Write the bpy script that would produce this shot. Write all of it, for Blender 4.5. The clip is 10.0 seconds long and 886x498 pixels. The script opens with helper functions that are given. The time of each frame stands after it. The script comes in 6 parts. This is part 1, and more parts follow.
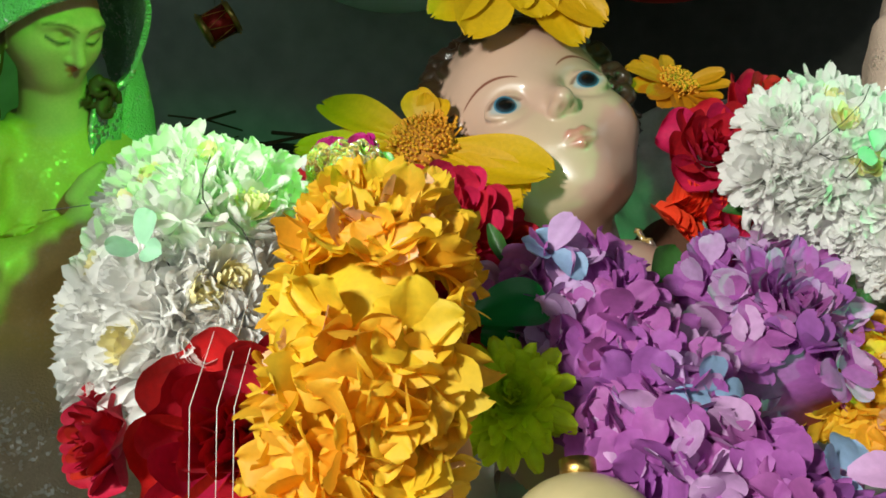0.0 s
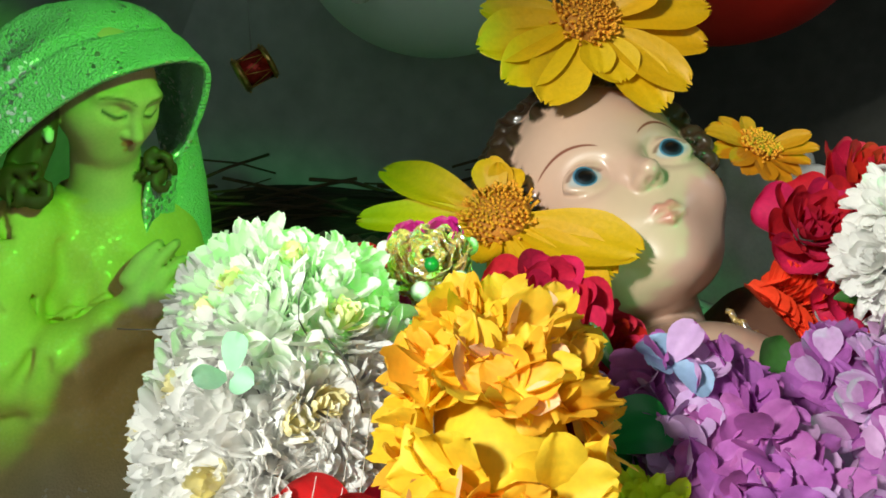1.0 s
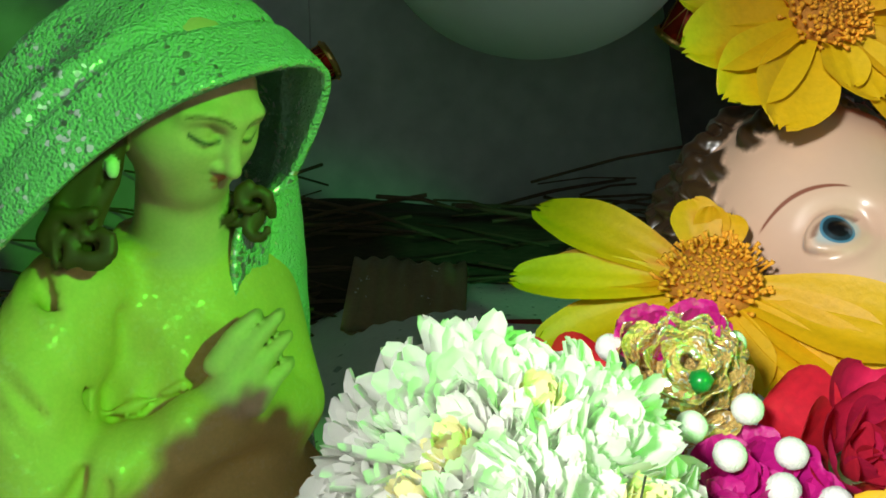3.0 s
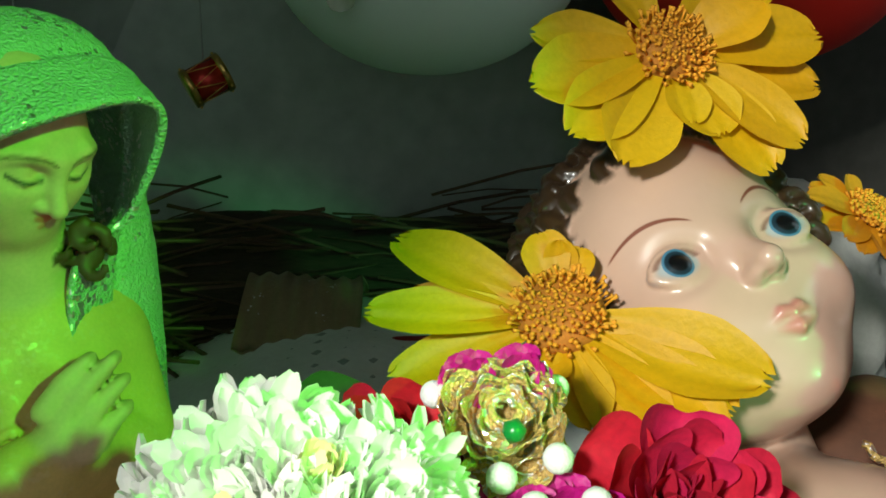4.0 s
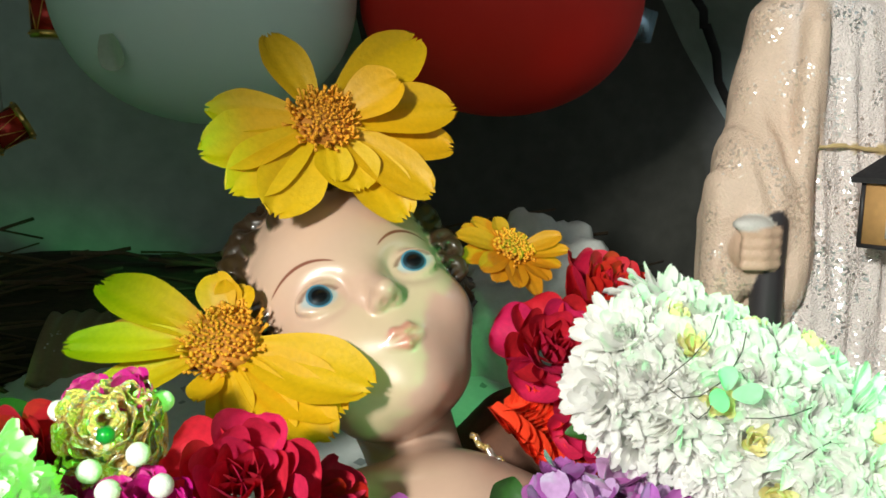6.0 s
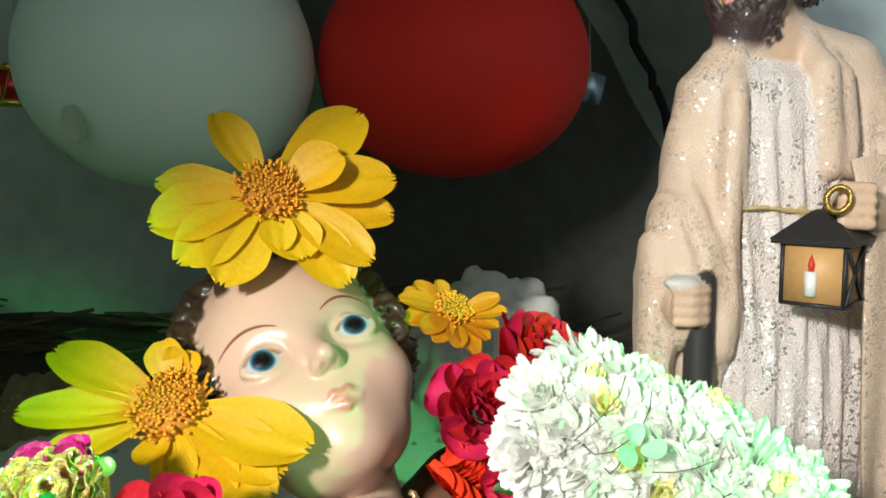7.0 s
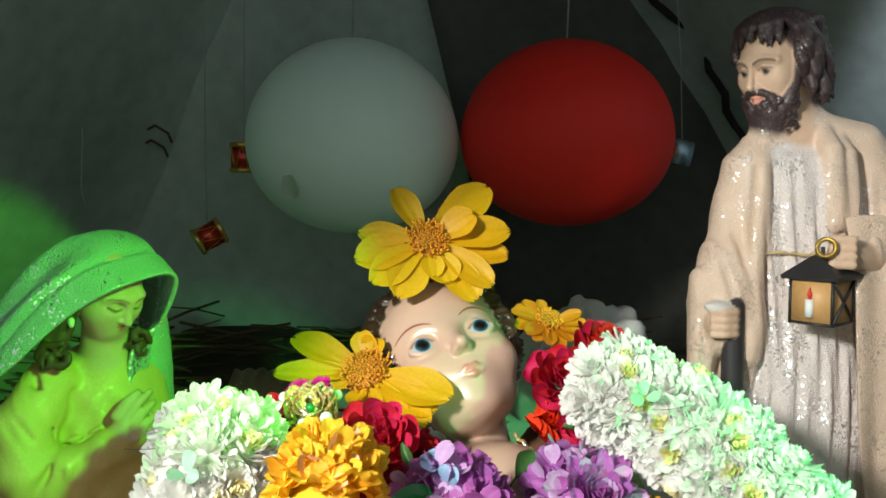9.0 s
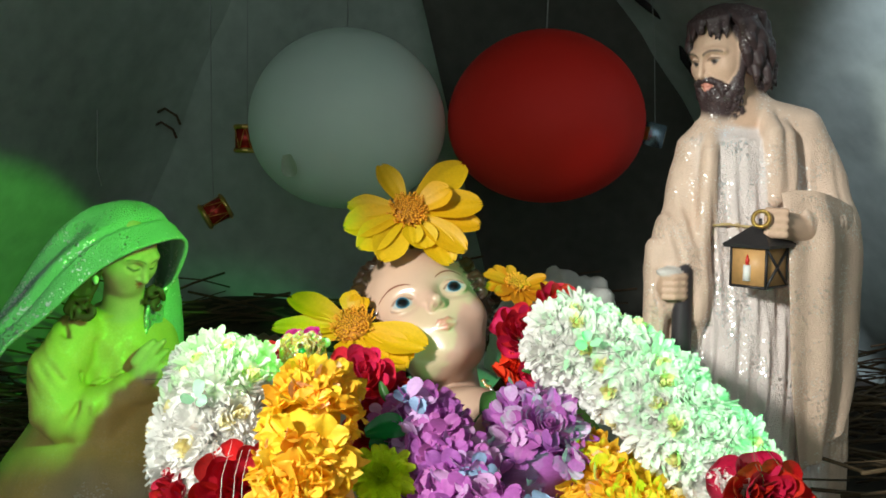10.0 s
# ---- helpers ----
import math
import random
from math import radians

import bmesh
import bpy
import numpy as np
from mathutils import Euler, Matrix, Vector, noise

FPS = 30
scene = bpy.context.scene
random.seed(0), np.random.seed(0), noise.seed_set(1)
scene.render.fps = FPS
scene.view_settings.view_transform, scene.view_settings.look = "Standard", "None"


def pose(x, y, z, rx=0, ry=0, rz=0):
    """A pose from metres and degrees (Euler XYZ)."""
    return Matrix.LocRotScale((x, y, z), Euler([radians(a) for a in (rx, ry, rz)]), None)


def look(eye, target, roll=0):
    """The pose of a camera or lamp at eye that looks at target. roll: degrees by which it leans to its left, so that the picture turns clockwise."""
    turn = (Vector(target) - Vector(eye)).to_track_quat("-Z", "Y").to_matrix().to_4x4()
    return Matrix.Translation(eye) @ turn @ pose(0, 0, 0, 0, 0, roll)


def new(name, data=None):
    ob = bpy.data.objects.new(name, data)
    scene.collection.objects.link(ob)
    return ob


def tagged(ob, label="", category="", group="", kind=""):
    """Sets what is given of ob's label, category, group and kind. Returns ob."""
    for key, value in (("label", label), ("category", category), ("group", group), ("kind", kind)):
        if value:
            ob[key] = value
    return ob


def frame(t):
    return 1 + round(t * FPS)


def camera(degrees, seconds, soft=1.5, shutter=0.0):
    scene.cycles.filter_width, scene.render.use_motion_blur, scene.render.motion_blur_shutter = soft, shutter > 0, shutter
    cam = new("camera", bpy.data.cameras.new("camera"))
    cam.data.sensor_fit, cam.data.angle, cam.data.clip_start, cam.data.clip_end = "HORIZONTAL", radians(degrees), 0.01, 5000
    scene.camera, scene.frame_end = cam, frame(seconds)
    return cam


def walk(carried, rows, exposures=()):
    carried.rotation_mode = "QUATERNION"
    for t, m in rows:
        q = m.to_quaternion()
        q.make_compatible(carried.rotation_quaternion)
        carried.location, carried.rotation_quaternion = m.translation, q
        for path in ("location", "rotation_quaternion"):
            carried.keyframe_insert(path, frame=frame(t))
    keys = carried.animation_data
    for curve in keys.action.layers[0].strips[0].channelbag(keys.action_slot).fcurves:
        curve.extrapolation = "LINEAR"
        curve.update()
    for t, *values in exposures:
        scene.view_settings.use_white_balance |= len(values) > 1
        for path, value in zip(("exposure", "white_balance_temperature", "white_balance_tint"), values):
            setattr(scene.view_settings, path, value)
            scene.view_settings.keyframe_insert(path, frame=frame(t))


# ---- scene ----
cam = camera(57.1, 10.0, soft=1.7)
METRES, EYE, TILT, LEAN, TURN = 0.52, 0.20, -13.0, 0.0, 0.0
ROWS = [
    (0.0, 0.0, 0.0, 0.0, -0.0, 0.0, -0.0),
    (0.5, -0.0044, 0.0058, 0.0326, 0.52, 1.06, 0.18),
    (1.0, -0.0447, 0.0385, 0.0424, 0.86, 1.48, 0.11),
    (1.5, -0.0921, 0.0839, 0.0525, 1.96, 1.31, -0.39),
    (2.0, -0.1237, 0.1237, 0.0616, 2.74, 1.28, -0.68),
    (2.2, -0.1420, 0.1388, 0.0715, 2.24, 0.85, -0.22),
    (2.75, -0.1500, 0.1760, 0.0826, 2.04, 1.15, -0.55),
    (3.3, -0.1305, 0.1978, 0.0883, 0.45, 1.48, -0.74),
    (3.5, -0.1236, 0.2006, 0.0912, -0.63, 1.53, -0.65),
    (4.0, -0.101, 0.1914, 0.1046, -3.3, 1.39, -0.19),
    (4.5, -0.0643, 0.1562, 0.1102, -5.33, 0.93, 0.41),
    (5.0, -0.0312, 0.12, 0.1065, -6.71, 1.58, 0.71),
    (5.5, 0.0029, 0.0941, 0.1033, -8.74, 2.26, 1.12),
    (6.0, 0.0305, 0.078, 0.1072, -10.38, 3.12, 1.75),
    (6.2, 0.0387, 0.0739, 0.1071, -10.75, 3.54, 1.98),
    (6.75, 0.0500, 0.0600, 0.1120, -11.90, 5.50, 2.54),
    (7.3, 0.0560, 0.0046, 0.1160, -11.54, 7.43, 2.74),
    (7.5, 0.0597, -0.0298, 0.1162, -10.84, 7.78, 2.7),
    (8.0, 0.0673, -0.1318, 0.1006, -8.69, 9.07, 2.33),
    (8.5, 0.0361, -0.2094, 0.0817, -4.89, 9.6, 1.23),
    (9.0, 0.0348, -0.2749, 0.064, -2.19, 9.57, 0.43),
    (9.5, 0.0517, -0.3278, 0.046, -1.82, 9.22, 0.14),
    (10.0, 0.064, -0.3906, 0.0257, -1.85, 8.48, 0.13),
]
walk(cam, [(t, pose(0, 0, EYE, TILT, LEAN, TURN) @ pose(METRES * x, METRES * y, METRES * z, 90 + pitch, roll, yaw)) for t, x, y, z, yaw, pitch, roll in ROWS],
     [(0.0, -0.58), (0.5, -0.42), (1.0, -0.32), (2.0, -0.35), (4.0, -0.35), (4.5, -0.2), (5.5, -0.15), (7.5, 0.18), (8.0, 0.15), (9.0, -0.05), (10.0, -0.02)])

# ---- world and lamps ----
world = bpy.data.worlds.new("dim_room")
scene.world = world
world.use_nodes = True
world.node_tree.nodes["Background"].inputs[0].default_value = (0.86, 1.0, 0.93, 1)
world.node_tree.nodes["Background"].inputs[1].default_value = 0.59


def spot(name, eye, target, watts, colour, cone, blend, radius):
    data = bpy.data.lights.new(name, "SPOT")
    data.energy, data.color = watts, colour
    data.spot_size, data.spot_blend, data.shadow_soft_size = radians(cone), blend, radius
    ob = new(name, data)
    ob.matrix_world = look(eye, target)
    return ob


def aimed(eye, azimuth, elevation):
    """A point ahead of eye: degrees to the right of +y, and upwards."""
    a, e = radians(azimuth), radians(elevation)
    return tuple(Vector(eye) + Vector((math.sin(a) * math.cos(e), math.cos(a) * math.cos(e), math.sin(e))))


WHITE_EYE, GREEN_EYE, SIDE_EYE = (-0.30, -0.215, 0.45), (0.30, -0.19, 0.455), (0.44, -0.10, 0.27)
spot("white_spotlight", WHITE_EYE, aimed(WHITE_EYE, 52, -27.8), 28.5, (0.96, 0.98, 0.90), 48.2, 0.07, 0.034)
spot("green_spotlight", GREEN_EYE, aimed(GREEN_EYE, -40.4, -19.4), 25, (0.12, 1.0, 0.04), 20.2, 0.16, 0.014)
spot("side_green_spotlight", SIDE_EYE, aimed(SIDE_EYE, -37, -17), 14.0, (0.10, 1.0, 0.25), 26, 0.7, 0.010)
spot("cool_white_lamp", (0.30, 0.08, 0.60), (0.45, 0.42, 0.42), 45.0, (0.80, 0.86, 1.0), 27, 0.85, 0.02)


# ---- materials ----
def material(name, colour, rough=0.6, vary=0.12, grain=120.0, bump=0.2, metal=0.0, through_light=0.0, spread=0.0,
             attribute="", coat=0.0, stretch=(1, 1, 1), glitter=0.0, deep=0.0008):
    """A painted or natural surface: two scales of variation, a bump, a little variation from piece to piece."""
    m = bpy.data.materials.new(name)
    m.use_nodes = True
    nodes, links = m.node_tree.nodes, m.node_tree.links
    shader, out = nodes["Principled BSDF"], nodes["Material Output"]
    shader.inputs["Roughness"].default_value = rough
    shader.inputs["Metallic"].default_value = metal
    shader.inputs["Coat Weight"].default_value = coat
    shader.inputs["Coat Roughness"].default_value = 0.08
    place = nodes.new("ShaderNodeTexCoord")
    scale = nodes.new("ShaderNodeMapping")
    scale.inputs["Scale"].default_value = stretch
    links.new(place.outputs["Object"], scale.inputs["Vector"])
    fine, broad = nodes.new("ShaderNodeTexNoise"), nodes.new("ShaderNodeTexNoise")
    fine.inputs["Scale"].default_value, broad.inputs["Scale"].default_value = grain * 6, grain * 0.6
    fine.inputs["Detail"].default_value = 5
    for tex in (fine, broad):
        links.new(scale.outputs["Vector"], tex.inputs["Vector"])
    if attribute:
        base = nodes.new("ShaderNodeAttribute")
        base.attribute_name = attribute
        colour_out, weave = base.outputs["Color"], base.outputs["Alpha"]
    else:
        base = nodes.new("ShaderNodeRGB")
        base.outputs[0].default_value = (*colour, 1)
        colour_out = base.outputs[0]
    add = nodes.new("ShaderNodeMath")
    add.operation = "ADD"
    links.new(fine.outputs["Fac"], add.inputs[0])
    links.new(broad.outputs["Fac"], add.inputs[1])
    value = nodes.new("ShaderNodeMapRange")
    value.inputs["From Min"].default_value, value.inputs["From Max"].default_value = 0.6, 1.4
    value.inputs["To Min"].default_value, value.inputs["To Max"].default_value = 1 - vary, 1 + vary
    links.new(add.outputs[0], value.inputs["Value"])
    hsv = nodes.new("ShaderNodeHueSaturation")
    links.new(colour_out, hsv.inputs["Color"])
    links.new(value.outputs[0], hsv.inputs["Value"])
    if spread:
        info = nodes.new("ShaderNodeObjectInfo")
        shift = nodes.new("ShaderNodeMapRange")
        shift.inputs["To Min"].default_value, shift.inputs["To Max"].default_value = 0.5 - spread, 0.5 + spread
        links.new(info.outputs["Random"], shift.inputs["Value"])
        links.new(shift.outputs[0], hsv.inputs["Hue"])
    links.new(hsv.outputs[0], shader.inputs["Base Color"])
    if bump:
        relief = nodes.new("ShaderNodeBump")
        if attribute:
            rough_share = nodes.new("ShaderNodeMath")
            rough_share.operation, rough_share.inputs[1].default_value = "MULTIPLY", bump
            links.new(weave, rough_share.inputs[0])
            links.new(rough_share.outputs[0], relief.inputs["Strength"])
        relief.inputs["Strength"].default_value, relief.inputs["Distance"].default_value = bump, deep
        height = fine.outputs["Fac"]
        if glitter and attribute:
            # a coarse weave where the paint calls for it
            knit, both = nodes.new("ShaderNodeTexVoronoi"), nodes.new("ShaderNodeMath")
            knit.feature, knit.inputs["Scale"].default_value = "SMOOTH_F1", 1350
            both.operation, both.inputs[1].default_value = "MULTIPLY_ADD", -1.0
            links.new(place.outputs["Object"], knit.inputs["Vector"])
            links.new(knit.outputs["Distance"], both.inputs[0])
            links.new(height, both.inputs[2])
            height = both.outputs[0]
        links.new(height, relief.inputs["Height"])
        links.new(relief.outputs[0], shader.inputs["Normal"])
    surface = shader.outputs[0]
    if glitter:
        # loose metal flakes, each tilted its own way
        cells = nodes.new("ShaderNodeTexVoronoi")
        cells.inputs["Scale"].default_value = 850
        links.new(place.outputs["Object"], cells.inputs["Vector"])
        patch = nodes.new("ShaderNodeTexNoise")
        patch.inputs["Scale"].default_value = 45
        links.new(place.outputs["Object"], patch.inputs["Vector"])
        split = nodes.new("ShaderNodeSeparateColor")
        links.new(cells.outputs["Color"], split.inputs[0])
        chosen = nodes.new("ShaderNodeMath")
        chosen.operation = "MULTIPLY"
        links.new(split.outputs[0], chosen.inputs[0])
        links.new(patch.outputs["Fac"], chosen.inputs[1])
        gate = nodes.new("ShaderNodeMath")
        gate.operation, gate.inputs[1].default_value = "GREATER_THAN", glitter
        links.new(chosen.outputs[0], gate.inputs[0])
        geo, tilt, mixn = nodes.new("ShaderNodeNewGeometry"), nodes.new("ShaderNodeVectorMath"), nodes.new("ShaderNodeVectorMath")
        tilt.operation, tilt.inputs[1].default_value = "SUBTRACT", (0.5, 0.5, 0.5)
        links.new(cells.outputs["Color"], tilt.inputs[0])
        mixn.operation, mixn.inputs[1].default_value = "MULTIPLY_ADD", (0.5, 0.5, 0.5)
        links.new(tilt.outputs[0], mixn.inputs[0])
        links.new(geo.outputs["Normal"], mixn.inputs[2])
        flake = nodes.new("ShaderNodeBsdfAnisotropic")
        flake.inputs["Roughness"].default_value = 0.34
        flake.inputs["Color"].default_value = (0.95, 0.95, 0.95, 1)
        links.new(mixn.outputs[0], flake.inputs["Normal"])
        both, share = nodes.new("ShaderNodeMixShader"), nodes.new("ShaderNodeMath")
        share.operation, share.inputs[1].default_value = "MULTIPLY", 0.9
        if attribute:
            only = nodes.new("ShaderNodeMath")
            only.operation = "MULTIPLY"
            links.new(gate.outputs[0], only.inputs[0])
            links.new(weave, only.inputs[1])
            gate = only
        links.new(gate.outputs[0], share.inputs[0])
        links.new(share.outputs[0], both.inputs[0])
        links.new(surface, both.inputs[1])
        links.new(flake.outputs[0], both.inputs[2])
        surface = both.outputs[0]
    if through_light:
        back, both = nodes.new("ShaderNodeBsdfTranslucent"), nodes.new("ShaderNodeMixShader")
        links.new(hsv.outputs[0], back.inputs[0])
        both.inputs[0].default_value = through_light
        links.new(surface, both.inputs[1])
        links.new(back.outputs[0], both.inputs[2])
        surface = both.outputs[0]
    links.new(surface, out.inputs[0])
    return m


SKIN = material("glazed_plaster", (1, 1, 1), 0.32, 0.02, 60, 0.0, attribute="paint", coat=0.6)
ROBE = material("painted_resin_glitter", (1, 1, 1), 0.55, 0.10, 150, 0.8, attribute="paint", glitter=0.445, deep=0.0012)
TARP = material("grey_tarpaulin", (0.34, 0.40, 0.365), 0.6, 0.25, 8, 0.15)
DRAPE = material("dark_brown_drape", (0.070, 0.068, 0.058), 0.8, 0.3, 10, 0.2)
GROUND = material("dark_matting", (0.035, 0.028, 0.02), 0.9, 0.4, 30, 0.6)
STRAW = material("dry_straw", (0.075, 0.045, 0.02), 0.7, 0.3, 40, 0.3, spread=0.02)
CLOTH = material("pale_printed_cloth", (0.74, 0.78, 0.76), 0.85, 0.08, 40, 0.3)
LATEX_WHITE = material("white_latex", (0.68, 0.81, 0.75), 0.6, 0.02, 10, 0.0)
LATEX_RED = material("red_latex", (0.78, 0.016, 0.008), 0.7, 0.03, 10, 0.0)
PETAL_GOLD = material("golden_petal", (0.70, 0.41, 0.001), 0.55, 0.12, 90, 0.25, through_light=0.22, spread=0.012)
PETAL_AMBER = material("amber_petal", (0.95, 0.59, 0.035), 0.6, 0.14, 90, 0.2, through_light=0.38, spread=0.016)
PETAL_ORANGE = material("orange_petal", (0.66, 0.27, 0.005), 0.55, 0.12, 90, 0.2, through_light=0.2)
PETAL_WHITE = material("white_petal", (0.94, 0.93, 0.90), 0.6, 0.05, 90, 0.1, through_light=0.40, spread=0.02)
PETAL_CREAM = material("cream_petal", (0.92, 0.84, 0.46), 0.6, 0.08, 90, 0.15, through_light=0.2)
PETAL_PURPLE = material("mauve_petal", (0.47, 0.125, 0.46), 0.6, 0.2, 90, 0.2, through_light=0.28, spread=0.03)
PETAL_PEACH = material("peach_petal", (0.88, 0.55, 0.30), 0.55, 0.1, 90, 0.2, through_light=0.22)
PETAL_LILAC = material("lilac_petal", (0.60, 0.35, 0.63), 0.6, 0.14, 90, 0.2, through_light=0.2, spread=0.03)
PETAL_BLUE = material("pale_blue_petal", (0.28, 0.42, 0.62), 0.6, 0.14, 90, 0.2, through_light=0.2)
PETAL_LIME = material("lime_petal", (0.72, 0.94, 0.02), 0.6, 0.14, 90, 0.2, through_light=0.2)
PETAL_RED = material("crimson_petal", (0.50, 0.002, 0.020), 0.7, 0.25, 90, 0.25, through_light=0.04, spread=0.012)
PETAL_ROSE = material("pink_red_petal", (0.60, 0.014, 0.060), 0.6, 0.25, 90, 0.25, through_light=0.10, spread=0.012)
DISC = material("flower_disc", (0.42, 0.16, 0.01), 0.8, 0.3, 200, 0.3)
STAMEN = material("orange_stamen", (0.74, 0.32, 0.012), 0.7, 0.25, 200, 0.2)
LEAF = material("green_leaf", (0.035, 0.13, 0.02), 0.45, 0.25, 60, 0.3, through_light=0.12)
SATIN = material("green_satin", (0.005, 0.20, 0.035), 0.28, 0.1, 60, 0.1)
GOLD = material("gilt", (0.72, 0.47, 0.14), 0.32, 0.15, 120, 0.3, metal=1.0)
GLITTER = material("gold_glitter_ribbon", (0.70, 0.48, 0.16), 0.45, 0.35, 150, 1.0, metal=0.5, glitter=0.30, deep=0.0015)
FUCHSIA = material("fuchsia_organza", (0.60, 0.012, 0.26), 0.45, 0.2, 120, 0.4, through_light=0.25)
FELT = material("white_pompom", (0.85, 0.85, 0.83), 0.9, 0.05, 300, 0.5)
CORAL = material("coral_satin_ribbon", (0.80, 0.06, 0.02), 0.35, 0.1, 80, 0.2)
BLACK = material("black_paint", (0.022, 0.02, 0.022), 0.5, 0.25, 120, 0.3)
AMBER = material("amber_paint", (0.62, 0.34, 0.13), 0.5, 0.12, 60, 0.1)
WAX = material("white_paint", (0.8, 0.8, 0.78), 0.5, 0.05, 60, 0.1)
FLAME = material("red_paint", (0.6, 0.03, 0.02), 0.5, 0.05, 60, 0.1)
STRING = material("cotton_string", (0.30, 0.33, 0.31), 0.9, 0.15, 120, 0.2)
DRUM_RED = material("red_foil", (0.42, 0.02, 0.01), 0.25, 0.15, 60, 0.2, metal=0.5)
FOIL = material("blue_silver_foil", (0.45, 0.60, 0.75), 0.25, 0.3, 120, 0.5, metal=0.8)
BAMBOO = material("bamboo_strip", (0.12, 0.13, 0.12), 0.6, 0.2, 30, 0.2)
DARKWOOD = material("dark_wood", (0.014, 0.012, 0.012), 0.95, 0.3, 30, 0.3)
GOLDCLOTH = material("gold_lame_cloth", (0.30, 0.24, 0.13), 0.4, 0.15, 60, 0.5, metal=0.3, glitter=0.6)
COTTON = material("cotton_wool", (0.55, 0.55, 0.52), 0.95, 0.1, 60, 0.4)
PETAL_PALEGREEN = material("pale_green_petal", (0.40, 0.72, 0.48), 0.6, 0.1, 90, 0.2, through_light=0.25)
DARKTHREAD = material("dark_thread", (0.05, 0.045, 0.04), 0.6, 0.1, 60, 0.0)
NYLON = material("nylon_thread", (0.65, 0.62, 0.58), 0.2, 0.05, 60, 0.0)
PALE_TAPE = material("clear_tape", (0.40, 0.47, 0.36), 0.25, 0.1, 60, 0.1)
REDCLOTH = material("red_cloth", (0.30, 0.01, 0.012), 0.8, 0.15, 60, 0.3)
RUSSET = material("russet_cloth", (0.13, 0.05, 0.025), 0.7, 0.25, 40, 0.4)
# about half as bright as the loose straw
STRAWBED = material("dark_straw_bed", (0.035, 0.024, 0.012), 0.9, 0.6, 40, 1.0, stretch=(0.4, 1, 3))
SHELL = material("golden_shell", (0.60, 0.50, 0.26), 0.3, 0.15, 25, 0.05)


def paint_face(m):
    """Painted brows and blue irises on the glazed head, in millimetres of its own frame."""
    nodes, links = m.node_tree.nodes, m.node_tree.links

    def calc(kind, a, b=0.0):
        n = nodes.new("ShaderNodeMath")
        n.operation = kind
        for socket, value in zip(n.inputs, (a, b)):
            if isinstance(value, (int, float)):
                socket.default_value = value
            else:
                links.new(value, socket)
        return n.outputs[0]

    def fade(value, full, none):
        n = nodes.new("ShaderNodeMapRange")
        n.interpolation_type = "SMOOTHSTEP"
        n.inputs["From Min"].default_value, n.inputs["From Max"].default_value = full, none
        n.inputs["To Min"].default_value, n.inputs["To Max"].default_value = 1, 0
        links.new(value, n.inputs["Value"])
        return n.outputs[0]
    place, split = nodes.new("ShaderNodeTexCoord"), nodes.new("ShaderNodeSeparateXYZ")
    links.new(place.outputs["Object"], split.inputs[0])
    x, y, z = (calc("MULTIPLY", split.outputs[k], 1000.0) for k in range(3))
    ax = calc("ABSOLUTE", x)
    arc = calc("DIVIDE", calc("SUBTRACT", ax, 19.5), 11.0)
    line = calc("ADD", calc("MULTIPLY", calc("MULTIPLY", arc, arc), -3.8), calc("ADD", arc, 15.2))
    off = calc("ABSOLUTE", calc("SUBTRACT", y, line))
    brow = calc("MULTIPLY", fade(calc("ADD", off, calc("MULTIPLY", calc("MULTIPLY", arc, arc), 0.35)), 0.35, 0.95), fade(calc("ABSOLUTE", arc), 0.9, 1.08))
    brow = calc("MULTIPLY", brow, calc("GREATER_THAN", z, -24.0))
    dx, dy = calc("SUBTRACT", ax, 18.0), calc("SUBTRACT", y, 0.5)
    r = calc("SQRT", calc("ADD", calc("MULTIPLY", dx, dx), calc("MULTIPLY", dy, dy)))
    front = calc("GREATER_THAN", z, -5.0)
    layers = [(brow, (0.20, 0.06, 0.035)), (calc("MULTIPLY", fade(r, 4.4, 4.7), front), (0.06, 0.18, 0.28)),
              (calc("MULTIPLY", fade(r, 3.6, 4.1), front), (0.012, 0.030, 0.045)), (calc("MULTIPLY", fade(r, 2.4, 3.0), front), (0.003, 0.003, 0.004))]
    base = nodes["Principled BSDF"].inputs["Base Color"]
    colour = base.links[0].from_socket
    for mask, tone in layers:
        mix = nodes.new("ShaderNodeMix")
        mix.data_type = "RGBA"
        links.new(mask, mix.inputs["Factor"])
        links.new(colour, mix.inputs["A"])
        mix.inputs["B"].default_value = (*tone, 1)
        colour = mix.outputs["Result"]
    links.new(colour, base)


paint_face(SKIN)


def print_diamonds(m):
    """A small printed motif in rows on a woven cloth."""
    nodes, links = m.node_tree.nodes, m.node_tree.links
    place, tile = nodes.new("ShaderNodeTexCoord"), nodes.new("ShaderNodeTexVoronoi")
    tile.distance, tile.inputs["Scale"].default_value, tile.inputs["Randomness"].default_value = "MANHATTAN", 62, 0.0
    links.new(place.outputs["Object"], tile.inputs["Vector"])
    low, mix = nodes.new("ShaderNodeMath"), nodes.new("ShaderNodeMix")
    low.operation, low.inputs[1].default_value = "LESS_THAN", 0.26
    links.new(tile.outputs["Distance"], low.inputs[0])
    mix.data_type, mix.blend_type = "RGBA", "MULTIPLY"
    base = m.node_tree.nodes["Principled BSDF"].inputs["Base Color"]
    links.new(base.links[0].from_socket, mix.inputs["A"])
    mix.inputs["B"].default_value = (0.45, 0.5, 0.5, 1)
    links.new(low.outputs[0], mix.inputs["Factor"])
    links.new(mix.outputs["Result"], base)


print_diamonds(CLOTH)


